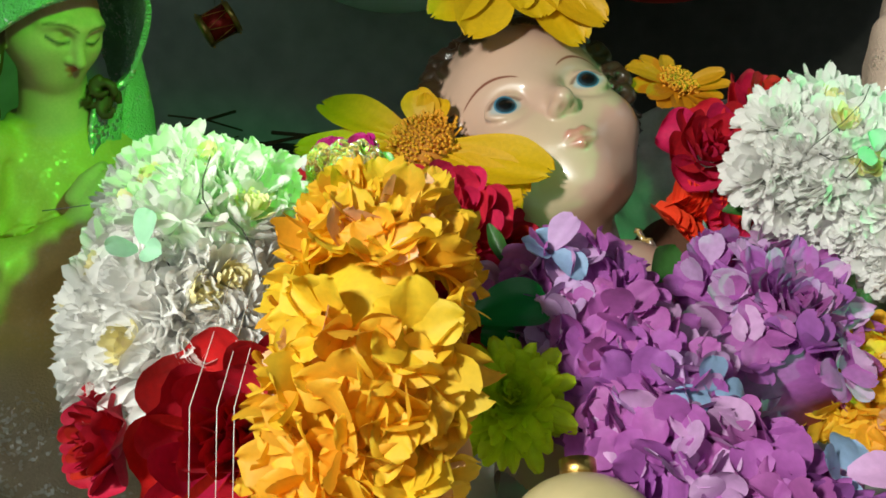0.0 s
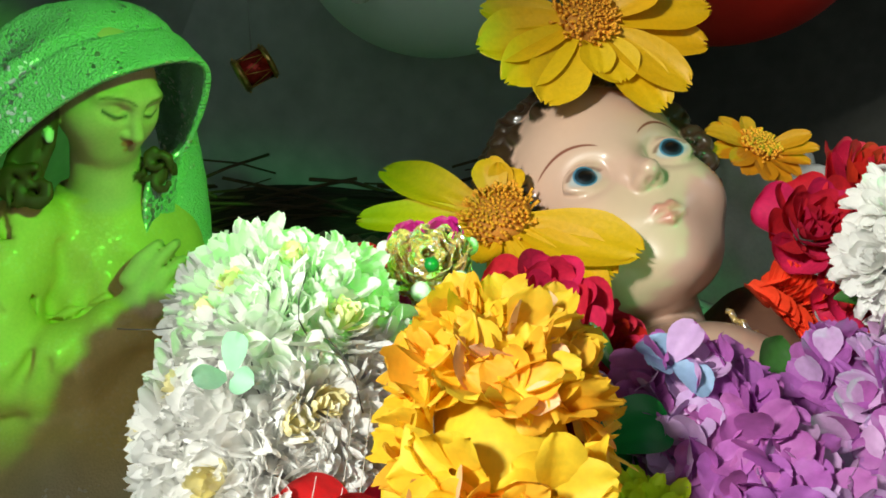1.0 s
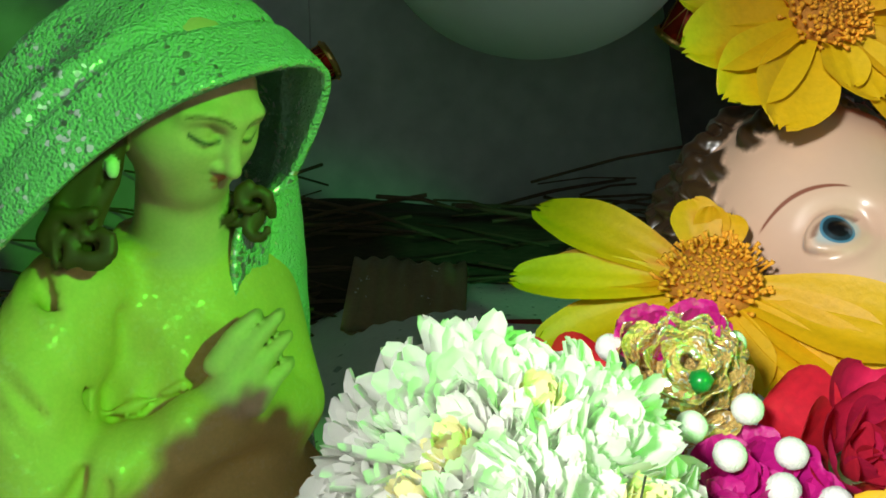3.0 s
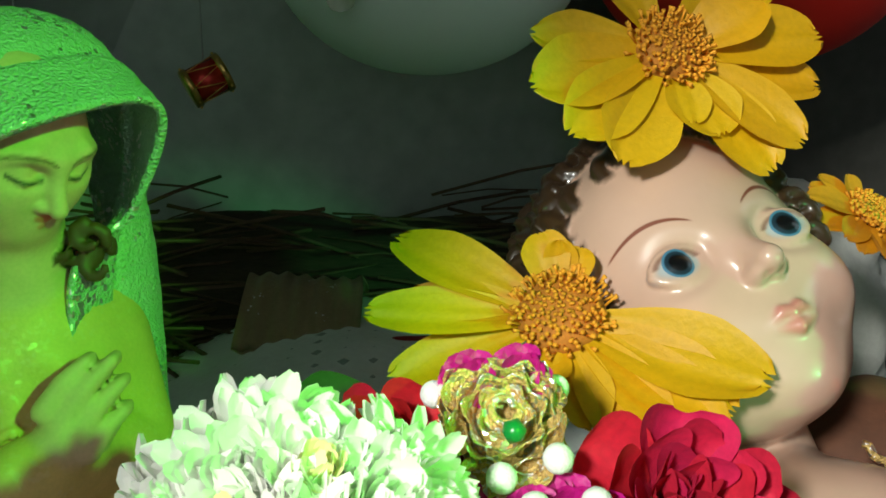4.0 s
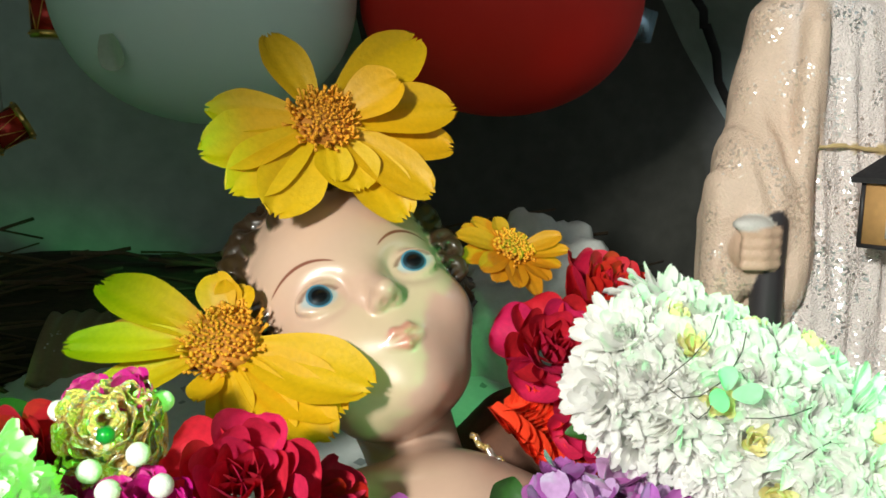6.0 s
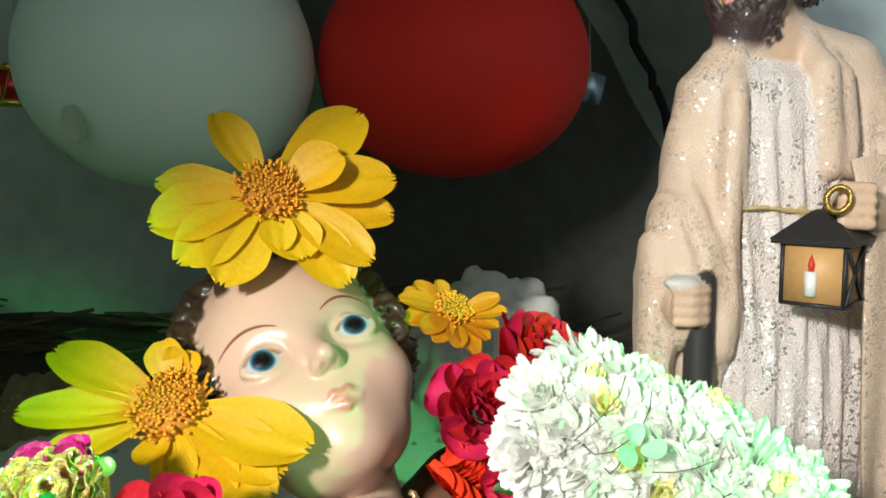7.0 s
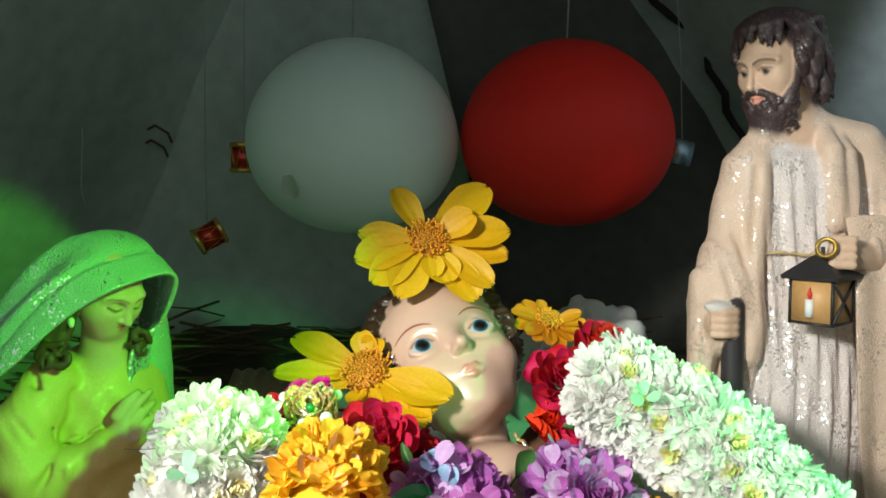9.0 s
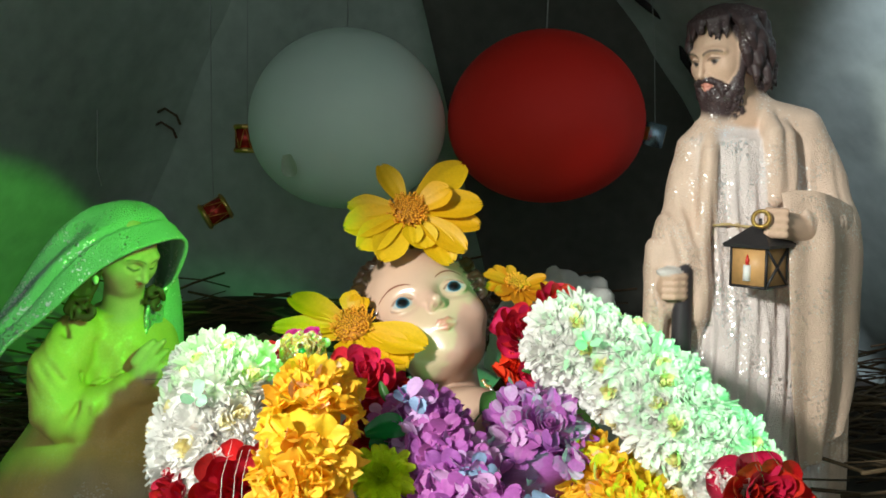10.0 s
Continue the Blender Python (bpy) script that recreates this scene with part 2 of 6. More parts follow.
# ---- tools ----
def mesh_of(name, verts, faces, smooth=True):
    data = bpy.data.meshes.new(name)
    data.from_pydata([tuple(v) for v in verts], [], [tuple(f) for f in faces])
    if smooth:
        data.polygons.foreach_set("use_smooth", [True] * len(data.polygons))
    data.update()
    return data


def part(name, data, mat, parent=None, label="", at=None):
    """Links a mesh or bmesh as one object, under its thing where one is given."""
    if isinstance(data, bmesh.types.BMesh):
        bm, data = data, bpy.data.meshes.new(name)
        bm.to_mesh(data)
        bm.free()
        data.polygons.foreach_set("use_smooth", [True] * len(data.polygons))
    if mat and not data.materials:
        data.materials.append(mat)
    ob = new(name, data)
    if parent:
        ob.parent = parent
    if at is not None:
        ob.matrix_basis = at
    return tagged(ob, label)


def thing(name, label, category, at=None, group="", kind=""):
    """An empty at a thing's base, under which its parts hang."""
    ob = new(name)
    ob.empty_display_size = 0.01
    if at is not None:
        ob.matrix_basis = at
    return tagged(ob, label, category, group, kind)


def frame_of(origin, out, roll=0.0):
    """A pose whose z axis points along out."""
    turn = Vector(out).normalized().to_track_quat("Z", "Y").to_matrix().to_4x4()
    return Matrix.Translation(origin) @ turn @ Matrix.Rotation(roll, 4, "Z")


def tube(points, radius, sides=6, taper=None, cap=True):
    """A tube along a line of points: verts and faces."""
    pts = [Vector(p) for p in points]
    verts, faces = [], []
    for i, p in enumerate(pts):
        way = (pts[min(i + 1, len(pts) - 1)] - pts[max(i - 1, 0)]).normalized()
        side = way.orthogonal().normalized() if i == 0 else (side - way * side.dot(way)).normalized()
        up = way.cross(side)
        r = radius if taper is None else radius * taper(i / (len(pts) - 1))
        for k in range(sides):
            a = 2 * math.pi * k / sides
            verts.append(p + side * (r * math.cos(a)) + up * (r * math.sin(a)))
    for i in range(len(pts) - 1):
        for k in range(sides):
            a, b = i * sides + k, i * sides + (k + 1) % sides
            faces.append((a, b, b + sides, a + sides))
    if cap:
        faces.append(tuple(range(sides - 1, -1, -1)))
        faces.append(tuple(range((len(pts) - 1) * sides, len(pts) * sides)))
    return verts, faces


def joined(pieces):
    verts, faces = [], []
    for v, f in pieces:
        base = len(verts)
        verts += list(v)
        faces += [tuple(i + base for i in face) for face in f]
    return verts, faces


def moved(piece, m):
    return [m @ Vector(v) for v in piece[0]], piece[1]


def petal(length, width, rise=0.2, curl=0.0, cup=0.2, blunt=0.5, notch=0.0, ripple=0.0, pleat=0.0, nu=6, nv=4, seed=0, waist=0.25):
    """A petal that grows along +y from the origin and lifts to +z. rise: its slope; curl: bend along its length;
    cup: bend across; blunt: 0 pointed, 1 broad at the tip."""
    rng = random.Random(seed)
    p1, p2 = rng.uniform(0, 6), rng.uniform(0, 6)
    verts, faces = [], []
    y = z = 0.0
    steps = [0.55 * k / nu + 0.45 * math.sin(k / nu * math.pi / 2) for k in range(nu + 1)]
    for i, u in enumerate(steps):
        if i:
            a = rise + curl * (u + steps[i - 1]) / 2
            y += length * (u - steps[i - 1]) * math.cos(a)
            z += length * (u - steps[i - 1]) * math.sin(a)
        body = waist + (1 - waist) * math.sin(min(u / 0.62, 1) * math.pi / 2)
        over = max(0.0, (u - 0.62) / 0.38)
        tip = blunt * (0.3 + 0.7 * math.sqrt(max(0.0, 1 - over ** 2))) + (1 - blunt) * (1.05 - over) if over else 1.0
        half = 0.5 * width * body * tip
        for j in range(nv + 1):
            s = 2 * j / nv - 1
            x = half * s
            lift = cup * half * (s * s - 0.3) + ripple * length * math.sin(7 * u + p1) * s * u + ripple * length * 0.6 * math.cos(5 * s + p2) * u
            lift += pleat * width * math.cos(s * 9.4) * (1 - 0.5 * u)
            shift = -notch * length * (0.5 - 0.5 * math.cos(3 * math.pi * (s + 0.25 * math.sin(p1)))) * max(0, (u - 0.55) / 0.45) ** 2 if notch else 0
            verts.append((x, y + shift * math.cos(rise), z + lift))
    for i in range(nu):
        for j in range(nv):
            a = i * (nv + 1) + j
            faces.append((a, a + 1, a + nv + 2, a + nv + 1))
    return verts, faces


# ---- sculpted figures: rounded solids melted into one skin ----
def smooth_surface(field, low, high, step):
    """The skin where field is zero, as verts and quads, on a grid of that step."""
    axes = [np.arange(low[i], high[i] + step, step, dtype=np.float32) for i in range(3)]
    grid = np.stack(np.meshgrid(*axes, indexing="ij"), -1)
    shape = grid.shape[:3]
    # coarse blocks first, then only the points near the skin
    block = 4
    few = [np.arange(0, s + block, block) for s in shape]
    rough = np.stack(np.meshgrid(*[low[k] + (few[k] + block / 2 - 0.5) * step for k in range(3)], indexing="ij"), -1)
    far = field(rough.reshape(-1, 3)).reshape(rough.shape[:3])
    far = far.repeat(block, 0).repeat(block, 1).repeat(block, 2)[:shape[0], :shape[1], :shape[2]]
    near = np.abs(far) < block * step * 1.35
    values = far.copy()
    values[near] = field(grid[near])
    n = [s - 1 for s in shape]

    def corner(a, dx, dy, dz):
        return a[dx:dx + n[0], dy:dy + n[1], dz:dz + n[2]]

    inside = values < 0
    corners = [(x, y, z) for x in (0, 1) for y in (0, 1) for z in (0, 1)]
    count = sum(corner(inside, *c).astype(int) for c in corners)
    active = (count > 0) & (count < 8)
    index = -np.ones(n, int)
    index[active] = np.arange(active.sum())
    total, hits = np.zeros((*n, 3)), np.zeros(n)
    for a in corners:
        for axis in range(3):
            if a[axis] == 0:
                b = tuple(1 if k == axis else a[k] for k in range(3))
                va, vb = corner(values, *a), corner(values, *b)
                cross = (va < 0) != (vb < 0)
                t = np.where(cross, va / np.where(va == vb, 1, va - vb), 0)
                for k in range(3):
                    total[..., k] += np.where(cross, a[k] + (t if k == axis else 0), 0)
                hits += cross
    cells = np.argwhere(active)
    verts = (cells + total[active] / hits[active][:, None]) * step + np.array([a[0] for a in axes])
    faces = []
    for axis in range(3):
        a = [slice(1, -1)] * 3
        b = [slice(1, -1)] * 3
        a[axis], b[axis] = slice(0, -1), slice(1, None)
        here, there = inside[tuple(a)], inside[tuple(b)]
        for flip in (False, True):
            where = np.argwhere((here & ~there) if not flip else (there & ~here))
            where = where + np.array([0 if k == axis else 1 for k in range(3)])
            p, q = [k for k in range(3) if k != axis]
            ring = []
            for dp, dq in ((-1, -1), (0, -1), (0, 0), (-1, 0)):
                c = where.copy()
                c[:, p] += dp
                c[:, q] += dq
                ring.append(index[c[:, 0], c[:, 1], c[:, 2]])
            quads = np.stack(ring, 1)
            if flip != (axis == 1):
                quads = quads[:, ::-1]
            faces.append(quads)
    return verts, np.concatenate(faces)


class Sculpt:
    """Rounded solids with a paint each, added or cut with a soft seam."""

    def __init__(self, ripple=None):
        self.steps, self.ripple = [], ripple

    def add(self, distance, paint, soft=0.004, cut=False, box=None):
        self.steps.append((distance, paint, soft, cut, box))

    def ball(self, centre, radii, paint, soft=0.004, cut=False, turn=None):
        c, r = np.array(centre), np.array(radii)
        m = None if turn is None else np.array(Euler([radians(a) for a in turn]).to_matrix())

        def distance(p):
            q = p - c
            if m is not None:
                q = q @ m
            k0 = np.sqrt(((q / r) ** 2).sum(1))
            k1 = np.sqrt(((q / r ** 2) ** 2).sum(1)) + 1e-9
            return k0 * (k0 - 1) / k1
        self.add(distance, paint, soft, cut, (c - r.max(), c + r.max()))

    def limb(self, points, radii, paint, soft=0.004, cut=False, flat=None):
        pts = [np.array(p, float) for p in points]

        def distance(p):
            best = None
            for a, b, ra, rb in zip(pts, pts[1:], radii, radii[1:]):
                v = b - a
                h = np.clip(((p - a) @ v) / (v @ v), 0, 1)
                q = p - a - h[:, None] * v
                if flat is not None:
                    q = q / np.array(flat)
                d = np.sqrt((q ** 2).sum(1)) - (ra + (rb - ra) * h)
                best = d if best is None else np.minimum(best, d)
            return best
        wide = max(radii) * (1 if flat is None else max(flat))
        self.add(distance, paint, soft, cut, (np.min(pts, 0) - wide, np.max(pts, 0) + wide))

    def column(self, levels, paint, soft=0.004, folds=0.0, count=9, phase=0.0):
        """A draped column: levels of z, x, y, half width, half depth; folds deepen downwards."""
        table = np.array(levels, float)

        def distance(p):
            z = p[:, 2]
            cx, cy, a, b = (np.interp(z, table[:, 0], table[:, k]) for k in (1, 2, 3, 4))
            x, y = p[:, 0] - cx, p[:, 1] - cy
            turn = np.arctan2(y / b, x / a)
            down = np.clip((table[-1, 0] - z) / (table[-1, 0] - table[0, 0]), 0, 1)
            wave = np.sin(count * turn + phase + 6 * z / table[-1, 0]) + 0.5 * np.sin((2 * count + 1) * turn + 1.7 * phase)
            grow = 1 + folds * down * wave
            d = (np.sqrt((x / a) ** 2 + (y / b) ** 2) - grow) * np.minimum(a, b)
            return np.maximum(d, np.maximum(table[0, 0] - z, z - table[-1, 0]))
        self.add(distance, paint, soft)

    def measure_at(self, points):
        d_all = np.full(len(points), 1.0)
        paint_all = np.zeros((len(points), 4))
        for distance, colour, soft, cut, box in self.steps:
            if colour is not None and len(colour) == 3:
                colour = (*colour, 0.0)
            if box is None:
                pick = slice(None)
            else:
                reach = soft + 0.012
                pick = np.nonzero(((points > box[0] - reach) & (points < box[1] + reach)).all(1))[0]
                if not len(pick):
                    continue
            p, d, paint = points[pick], d_all[pick], paint_all[pick]
            e = distance(p)
            if cut:
                h = np.clip(0.5 - 0.5 * (d + e) / soft, 0, 1)
                d_all[pick] = d * (1 - h) - e * h + soft * h * (1 - h)
                if colour is not None:
                    paint_all[pick] = paint * (1 - h[:, None]) + np.array(colour) * h[:, None]
            else:
                h = np.clip(0.5 + 0.5 * (d - e) / soft, 0, 1)
                d_all[pick] = d * (1 - h) + e * h - soft * h * (1 - h)
                sharp = np.clip(0.5 + (h - 0.5) * 3, 0, 1)
                paint_all[pick] = paint * (1 - sharp[:, None]) + np.array(colour) * sharp[:, None]
        if self.ripple:
            d_all = d_all - paint_all[:, 3] * self.ripple(points)
        return d_all, paint_all

    def mesh(self, name, low, high, step, touch=None, finer=None):
        """The skin as a mesh; finer: a middle and a radius within which it is twice as fine."""
        verts, faces = smooth_surface(lambda p: self.measure_at(p)[0], low, high, step)
        if finer:
            bm = bmesh.new()
            for v in verts:
                bm.verts.new(v)
            bm.verts.ensure_lookup_table()
            for f in faces.tolist():
                try:
                    bm.faces.new([bm.verts[i] for i in f])
                except ValueError:
                    pass
            centre, radius = Vector(finer[0]), finer[1]
            close = [e for e in bm.edges if (e.verts[0].co - centre).length < radius and (e.verts[1].co - centre).length < radius]
            bmesh.ops.subdivide_edges(bm, edges=close, cuts=1, use_grid_fill=True)
            bm.verts.index_update()
            verts = np.array([v.co[:] for v in bm.verts])
            faces = [[v.index for v in f.verts] for f in bm.faces]
            bm.free()
            pick = np.nonzero(np.sqrt(((verts - np.array(centre)) ** 2).sum(1)) < radius * 1.05)[0]
            tiny = 0.0002
            for _ in range(2):
                p = verts[pick]
                d = self.measure_at(p)[0]
                slope = np.stack([(self.measure_at(p + np.eye(3)[k] * tiny)[0] - d) / tiny for k in range(3)], 1)
                size = np.maximum((slope ** 2).sum(1), 0.3)
                verts[pick] = p - np.clip(d / size, -0.0006, 0.0006)[:, None] * slope
        else:
            faces = faces.tolist()
        paint = self.measure_at(verts)[1]
        if touch:
            paint = touch(verts, paint)
        data = bpy.data.meshes.new(name)
        data.from_pydata(verts.tolist(), [], faces)
        data.polygons.foreach_set("use_smooth", [True] * len(data.polygons))
        layer = data.color_attributes.new("paint", "FLOAT_COLOR", "POINT")
        layer.data.foreach_set("color", paint.ravel())
        data.update()
        return data


# ---- the tent and its ground ----
def slab(name, corners, thick, mat, label, category):
    """A sheet of that thickness behind four corners, sagging a little between its edges."""
    a, b, c, d = (Vector(p) for p in corners)
    normal = (b - a).cross(d - a).normalized()
    n, verts, faces = 14, [], []
    for side in (0, 1):
        for i in range(n + 1):
            for j in range(n + 1):
                u, v = i / n, j / n
                p = (a * (1 - u) + b * u) * (1 - v) + (d * (1 - u) + c * u) * v
                ripple = 0.010 * noise.noise(p * 7) + 0.004 * noise.noise(p * 22)
                verts.append(p - normal * (side * thick) + normal * ripple)
    m = (n + 1) ** 2
    for i in range(n):
        for j in range(n):
            k = i * (n + 1) + j
            faces.append((k, k + n + 1, k + n + 2, k + 1))
            faces.append((m + k, m + k + 1, m + k + n + 2, m + k + n + 1))
    rim = [i * (n + 1) for i in range(n + 1)] + [n * (n + 1) + j for j in range(1, n + 1)] + [i * (n + 1) + n for i in range(n - 1, -1, -1)] + [j for j in range(n - 1, 0, -1)]
    for p, q in zip(rim, rim[1:] + rim[:1]):
        faces.append((p, q, q + m, p + m))
    return tagged(part(name, mesh_of(name, verts, faces), mat), label, category, kind="structure")


def ground():
    n, verts, faces = 60, [], []
    for i in range(n + 1):
        for j in range(n + 1):
            x, y = -1.6 + 3.2 * i / n, -1.5 + 2.8 * j / n
            verts.append((x, y, 0.006 * noise.noise((x * 9, y * 9, 0))))
    for i in range(n):
        for j in range(n):
            k = i * (n + 1) + j
            faces.append((k, k + n + 1, k + n + 2, k + 1))
    tagged(part("ground", mesh_of("ground", verts, faces), GROUND), "dark matting under the straw of the crib", "ground", kind="structure")


ground()
APEX_L, APEX_R = (-0.10, 0.74, 0.70), (0.10, 0.74, 0.74)
FOOT_L, FOOT_R = (-0.43, 0.86, -0.01), (0.66, 0.86, -0.01)
SEAM_TOP, SEAM_FOOT = (-0.02, 0.745, 0.71), (0.16, 0.86, -0.01)
slab("wall_back", [FOOT_L, SEAM_FOOT, SEAM_TOP, APEX_L], 0.004, TARP, "sagging dark grey tarpaulin at the back of the tent", "tent wall")
slab("wall_back_drape", [SEAM_FOOT, FOOT_R, APEX_R, SEAM_TOP], 0.004, DRAPE, "dark brown drape at the back of the tent", "tent wall")
slab("wall_left", [(-0.98, -0.55, -0.01), (-0.40, 0.885, -0.01), (-0.06, 0.775, 0.70), (-0.60, -0.45, 0.85)], 0.004, TARP, "sloping grey tarpaulin side of the tent", "tent wall")
slab("wall_right", [(0.63, 0.885, -0.01), (0.98, -0.45, -0.01), (0.45, -0.45, 0.85), (0.06, 0.775, 0.74)], 0.004, TARP, "sloping grey tarpaulin side catching the lamp", "tent wall")
slab("ceiling", [(-0.12, 0.78, 0.695), (0.12, 0.78, 0.725), (0.45, -0.45, 0.85), (-0.60, -0.45, 0.85)], 0.004, TARP, "grey tarpaulin roof of the tent", "tent roof")


# ---- the figures ----
class Head:
    """A head's own frame: points given as right, forward, up in millimetres from its middle."""

    def __init__(self, centre, forward, size=1.0):
        self.k = size
        self.f = Vector(forward).normalized()
        self.r = self.f.cross(Vector((0, 0, 1))).normalized()
        self.u = self.r.cross(self.f)
        self.c = Vector(centre)
        self.turn = [math.degrees(a) for a in Matrix((self.r, self.f, self.u)).transposed().to_euler()]

    def at(self, r, f, u):
        return tuple(self.c + (self.r * r + self.f * f + self.u * u) * 0.001 * self.k)

    def local(self, v):
        q = (v - np.array(self.c)) * 1000 / self.k
        return q @ np.array(self.r), q @ np.array(self.f), q @ np.array(self.u)


def brush(paint, mask, colour):
    paint[:, :3] = paint[:, :3] * (1 - mask[:, None]) + np.array(colour) * mask[:, None]


def infant():
    """A glazed infant figure that lies on its back and looks up; modelled about the middle of its eyes, in a frame of right, up, out."""
    right = Vector((0.927, 0.257, 0.269)).normalized()
    up = Vector((-0.30, 0.68, 0.67))
    up = (up - right * up.dot(right)).normalized()
    out = right.cross(up)
    pose_head = Matrix((right, up, out)).transposed().to_4x4()
    pose_head.translation = (0.0412, 0.3255, 0.1886)
    back = pose_head.inverted()
    skin, lip, hair = (0.57, 0.375, 0.28), (0.56, 0.23, 0.18), (0.040, 0.022, 0.011)
    white, mm = (0.40, 0.41, 0.42), 0.001
    s = Sculpt()

    def at(*p):
        return tuple(v * mm for v in p)
    s.ball(at(0, 20, -42), at(38, 42, 42), skin, 0.001)
    s.ball(at(0, 22, -30), at(33, 27, 27), skin, 0.014)
    s.ball(at(0, -8, -28), at(34, 31, 26), skin, 0.016)
    for k in (-1, 1):
        s.ball(at(18 * k, -15, -15), at(14, 13, 12), skin, 0.012)
    s.ball(at(0.5, -24, -10.5), at(12, 10, 10.4), skin, 0.010)
    s.ball(at(0.5, -38, -14), at(10, 7.5, 8.5), skin, 0.009)
    s.ball(at(0, -33, -28), at(24, 13, 18), skin, 0.012)
    for k in (-1, 1):
        s.ball(at(18 * k, 0.5, 0.3), at(8.8, 5.4, 3.4), None, 0.007, cut=True)
    s.limb([at(0, 8, -6), at(0.3, -3, 1.5), at(0.5, -10.5, 6.8)], [0.0024, 0.0030, 0.0039], skin, 0.007)
    for k in (-1, 1):
        s.ball(at(0.5 + 3.4 * k, -12.0, 2.6), at(2.1, 2.0, 2.9), skin, 0.003)
        s.ball(at(0.5 + 2.4 * k, -14.9, 6), at(1.1, 1.1, 1.8), (0.5, 0.25, 0.2), 0.001, cut=True)
    s.limb([at(-6.2, -25.4, -2.0), at(-1.9, -23.7, 0.8), at(0.7, -24.4, 1.2), at(3.3, -23.7, 0.8), at(7.6, -25.4, -2.0)], [0.0006, 0.0015, 0.0013, 0.0015, 0.0006], lip, 0.0020)
    s.limb([at(-4.6, -27.0, -1.4), at(0.7, -28.4, 0.0), at(6.0, -27.0, -1.4)], [0.0006, 0.0019, 0.0006], lip, 0.0022)
    for k in (-1, 1):
        s.ball(at(18 * k, 0, -8.8), at(7.9, 6.0, 8.5), white, 0.0005)
        lid = [at(18 * k + 7.4 * math.cos(a), 0.2 + 5.0 * math.sin(a), -4.5 + 2.3 * math.sin(a)) for a in np.linspace(0.05, math.pi - 0.05, 9)]
        s.limb(lid, [0.0007] + [0.0011] * 7 + [0.0007], skin, 0.0030)
        under = [at(18 * k + 7.2 * math.cos(a), 0.0 - 4.9 * math.sin(a), -4.3 + 2.2 * math.sin(a)) for a in np.linspace(0.05, math.pi - 0.05, 9)]
        s.limb(under, [0.0005] + [0.0007] * 7 + [0.0005], skin, 0.0034)
        s.ball(at(37 * k, -4, -40), at(5, 10, 8), skin, 0.004)
    # hair: a thick cap behind the brow, combed into waves, with curls at its rim
    def cap(p):
        q = (p - np.array(at(0, 17, -40))) / np.array(at(50.5, 48, 31))
        k0 = np.sqrt((q ** 2).sum(1))
        turn = np.arctan2(q[:, 1], q[:, 0])
        wave = 0.0011 * np.sin(turn * 34 + 5 * np.sin(q[:, 2] * 7)) + 0.0008 * np.sin(q[:, 2] * 26 + 3 * np.sin(turn * 9))
        return (k0 - 1) * 0.030 + wave
    s.add(cap, hair, 0.0016)
    rng = random.Random(4)
    for i in range(64):
        a = -0.55 + 4.24 * i / 63
        ring = 40 + rng.uniform(-1.5, 1.5)
        p = (ring * math.cos(a), 18 + ring * math.sin(a), -22 + rng.uniform(-3, 3))
        turn = rng.uniform(0, 6)
        s.limb([at(p[0] + 3.6 * math.cos(q + turn), p[1] + 3.6 * math.sin(q + turn), p[2] + 0.8 * q) for q in np.linspace(0, 4.5, 6)], [0.0022, 0.0024, 0.0022, 0.0018, 0.0014, 0.0008], hair, 0.0012)
    for x, y, z in ((-14, 40, -10), (-8, 42, -8), (10, 44, -10), (16, 42, -12), (24, 40, -17), (-24, 38, -17), (1, 45, -9)):
        s.limb([at(x + 5 * math.cos(q), y + 5 * math.sin(q), z + 0.6 * q) for q in np.linspace(0, 5, 8)], [0.0024] * 7 + [0.001], hair, 0.0015)

    # neck, shoulders and the trunk under the blossoms
    def world_at(x, y, z):
        return tuple(back @ Vector((x, y, z)))
    s.limb([world_at(0.052, 0.364, 0.142), world_at(0.061, 0.332, 0.112), world_at(0.069, 0.300, 0.103)], [0.020, 0.0175, 0.024], skin, 0.010)
    s.limb([world_at(0.016, 0.302, 0.103), world_at(0.068, 0.292, 0.110), world_at(0.118, 0.278, 0.098)], [0.022, 0.025, 0.020], skin, 0.014)
    s.limb([world_at(0.064, 0.280, 0.070), world_at(0.058, 0.19, 0.052), world_at(0.05, 0.10, 0.035)], [0.044, 0.046, 0.034], skin, 0.012)

    def touch(v, paint):
        x, y, z = v[:, 0] / mm, v[:, 1] / mm, v[:, 2] / mm
        for k in (-1, 1):
            lash = np.abs(np.hypot((x - 18 * k) / 6.8, (y - 0.2) / 4.0) - 1) * 4.5
            brush(paint, (y > 1) * (z > -8) * np.clip(1.0 - lash, 0, 0.75) * (np.abs(x - 18 * k) < 9), (0.16, 0.06, 0.04))
            blush = np.clip(1 - np.hypot((x - 20 * k) / 14, (y + 16) / 12), 0, 1) * (z > -30)
            brush(paint, 0.25 * blush, (0.82, 0.46, 0.36))
        return paint
    data = s.mesh("infant_statue", at(-76, -165, -125), at(90, 78, 24), 0.0013, touch, (at(0, -4, -8), 0.040))
    ob = part("infant_statue", data, SKIN, at=pose_head)
    tagged(ob, "glazed plaster infant statue, blue eyes, lying on its back among blossoms", "statue")


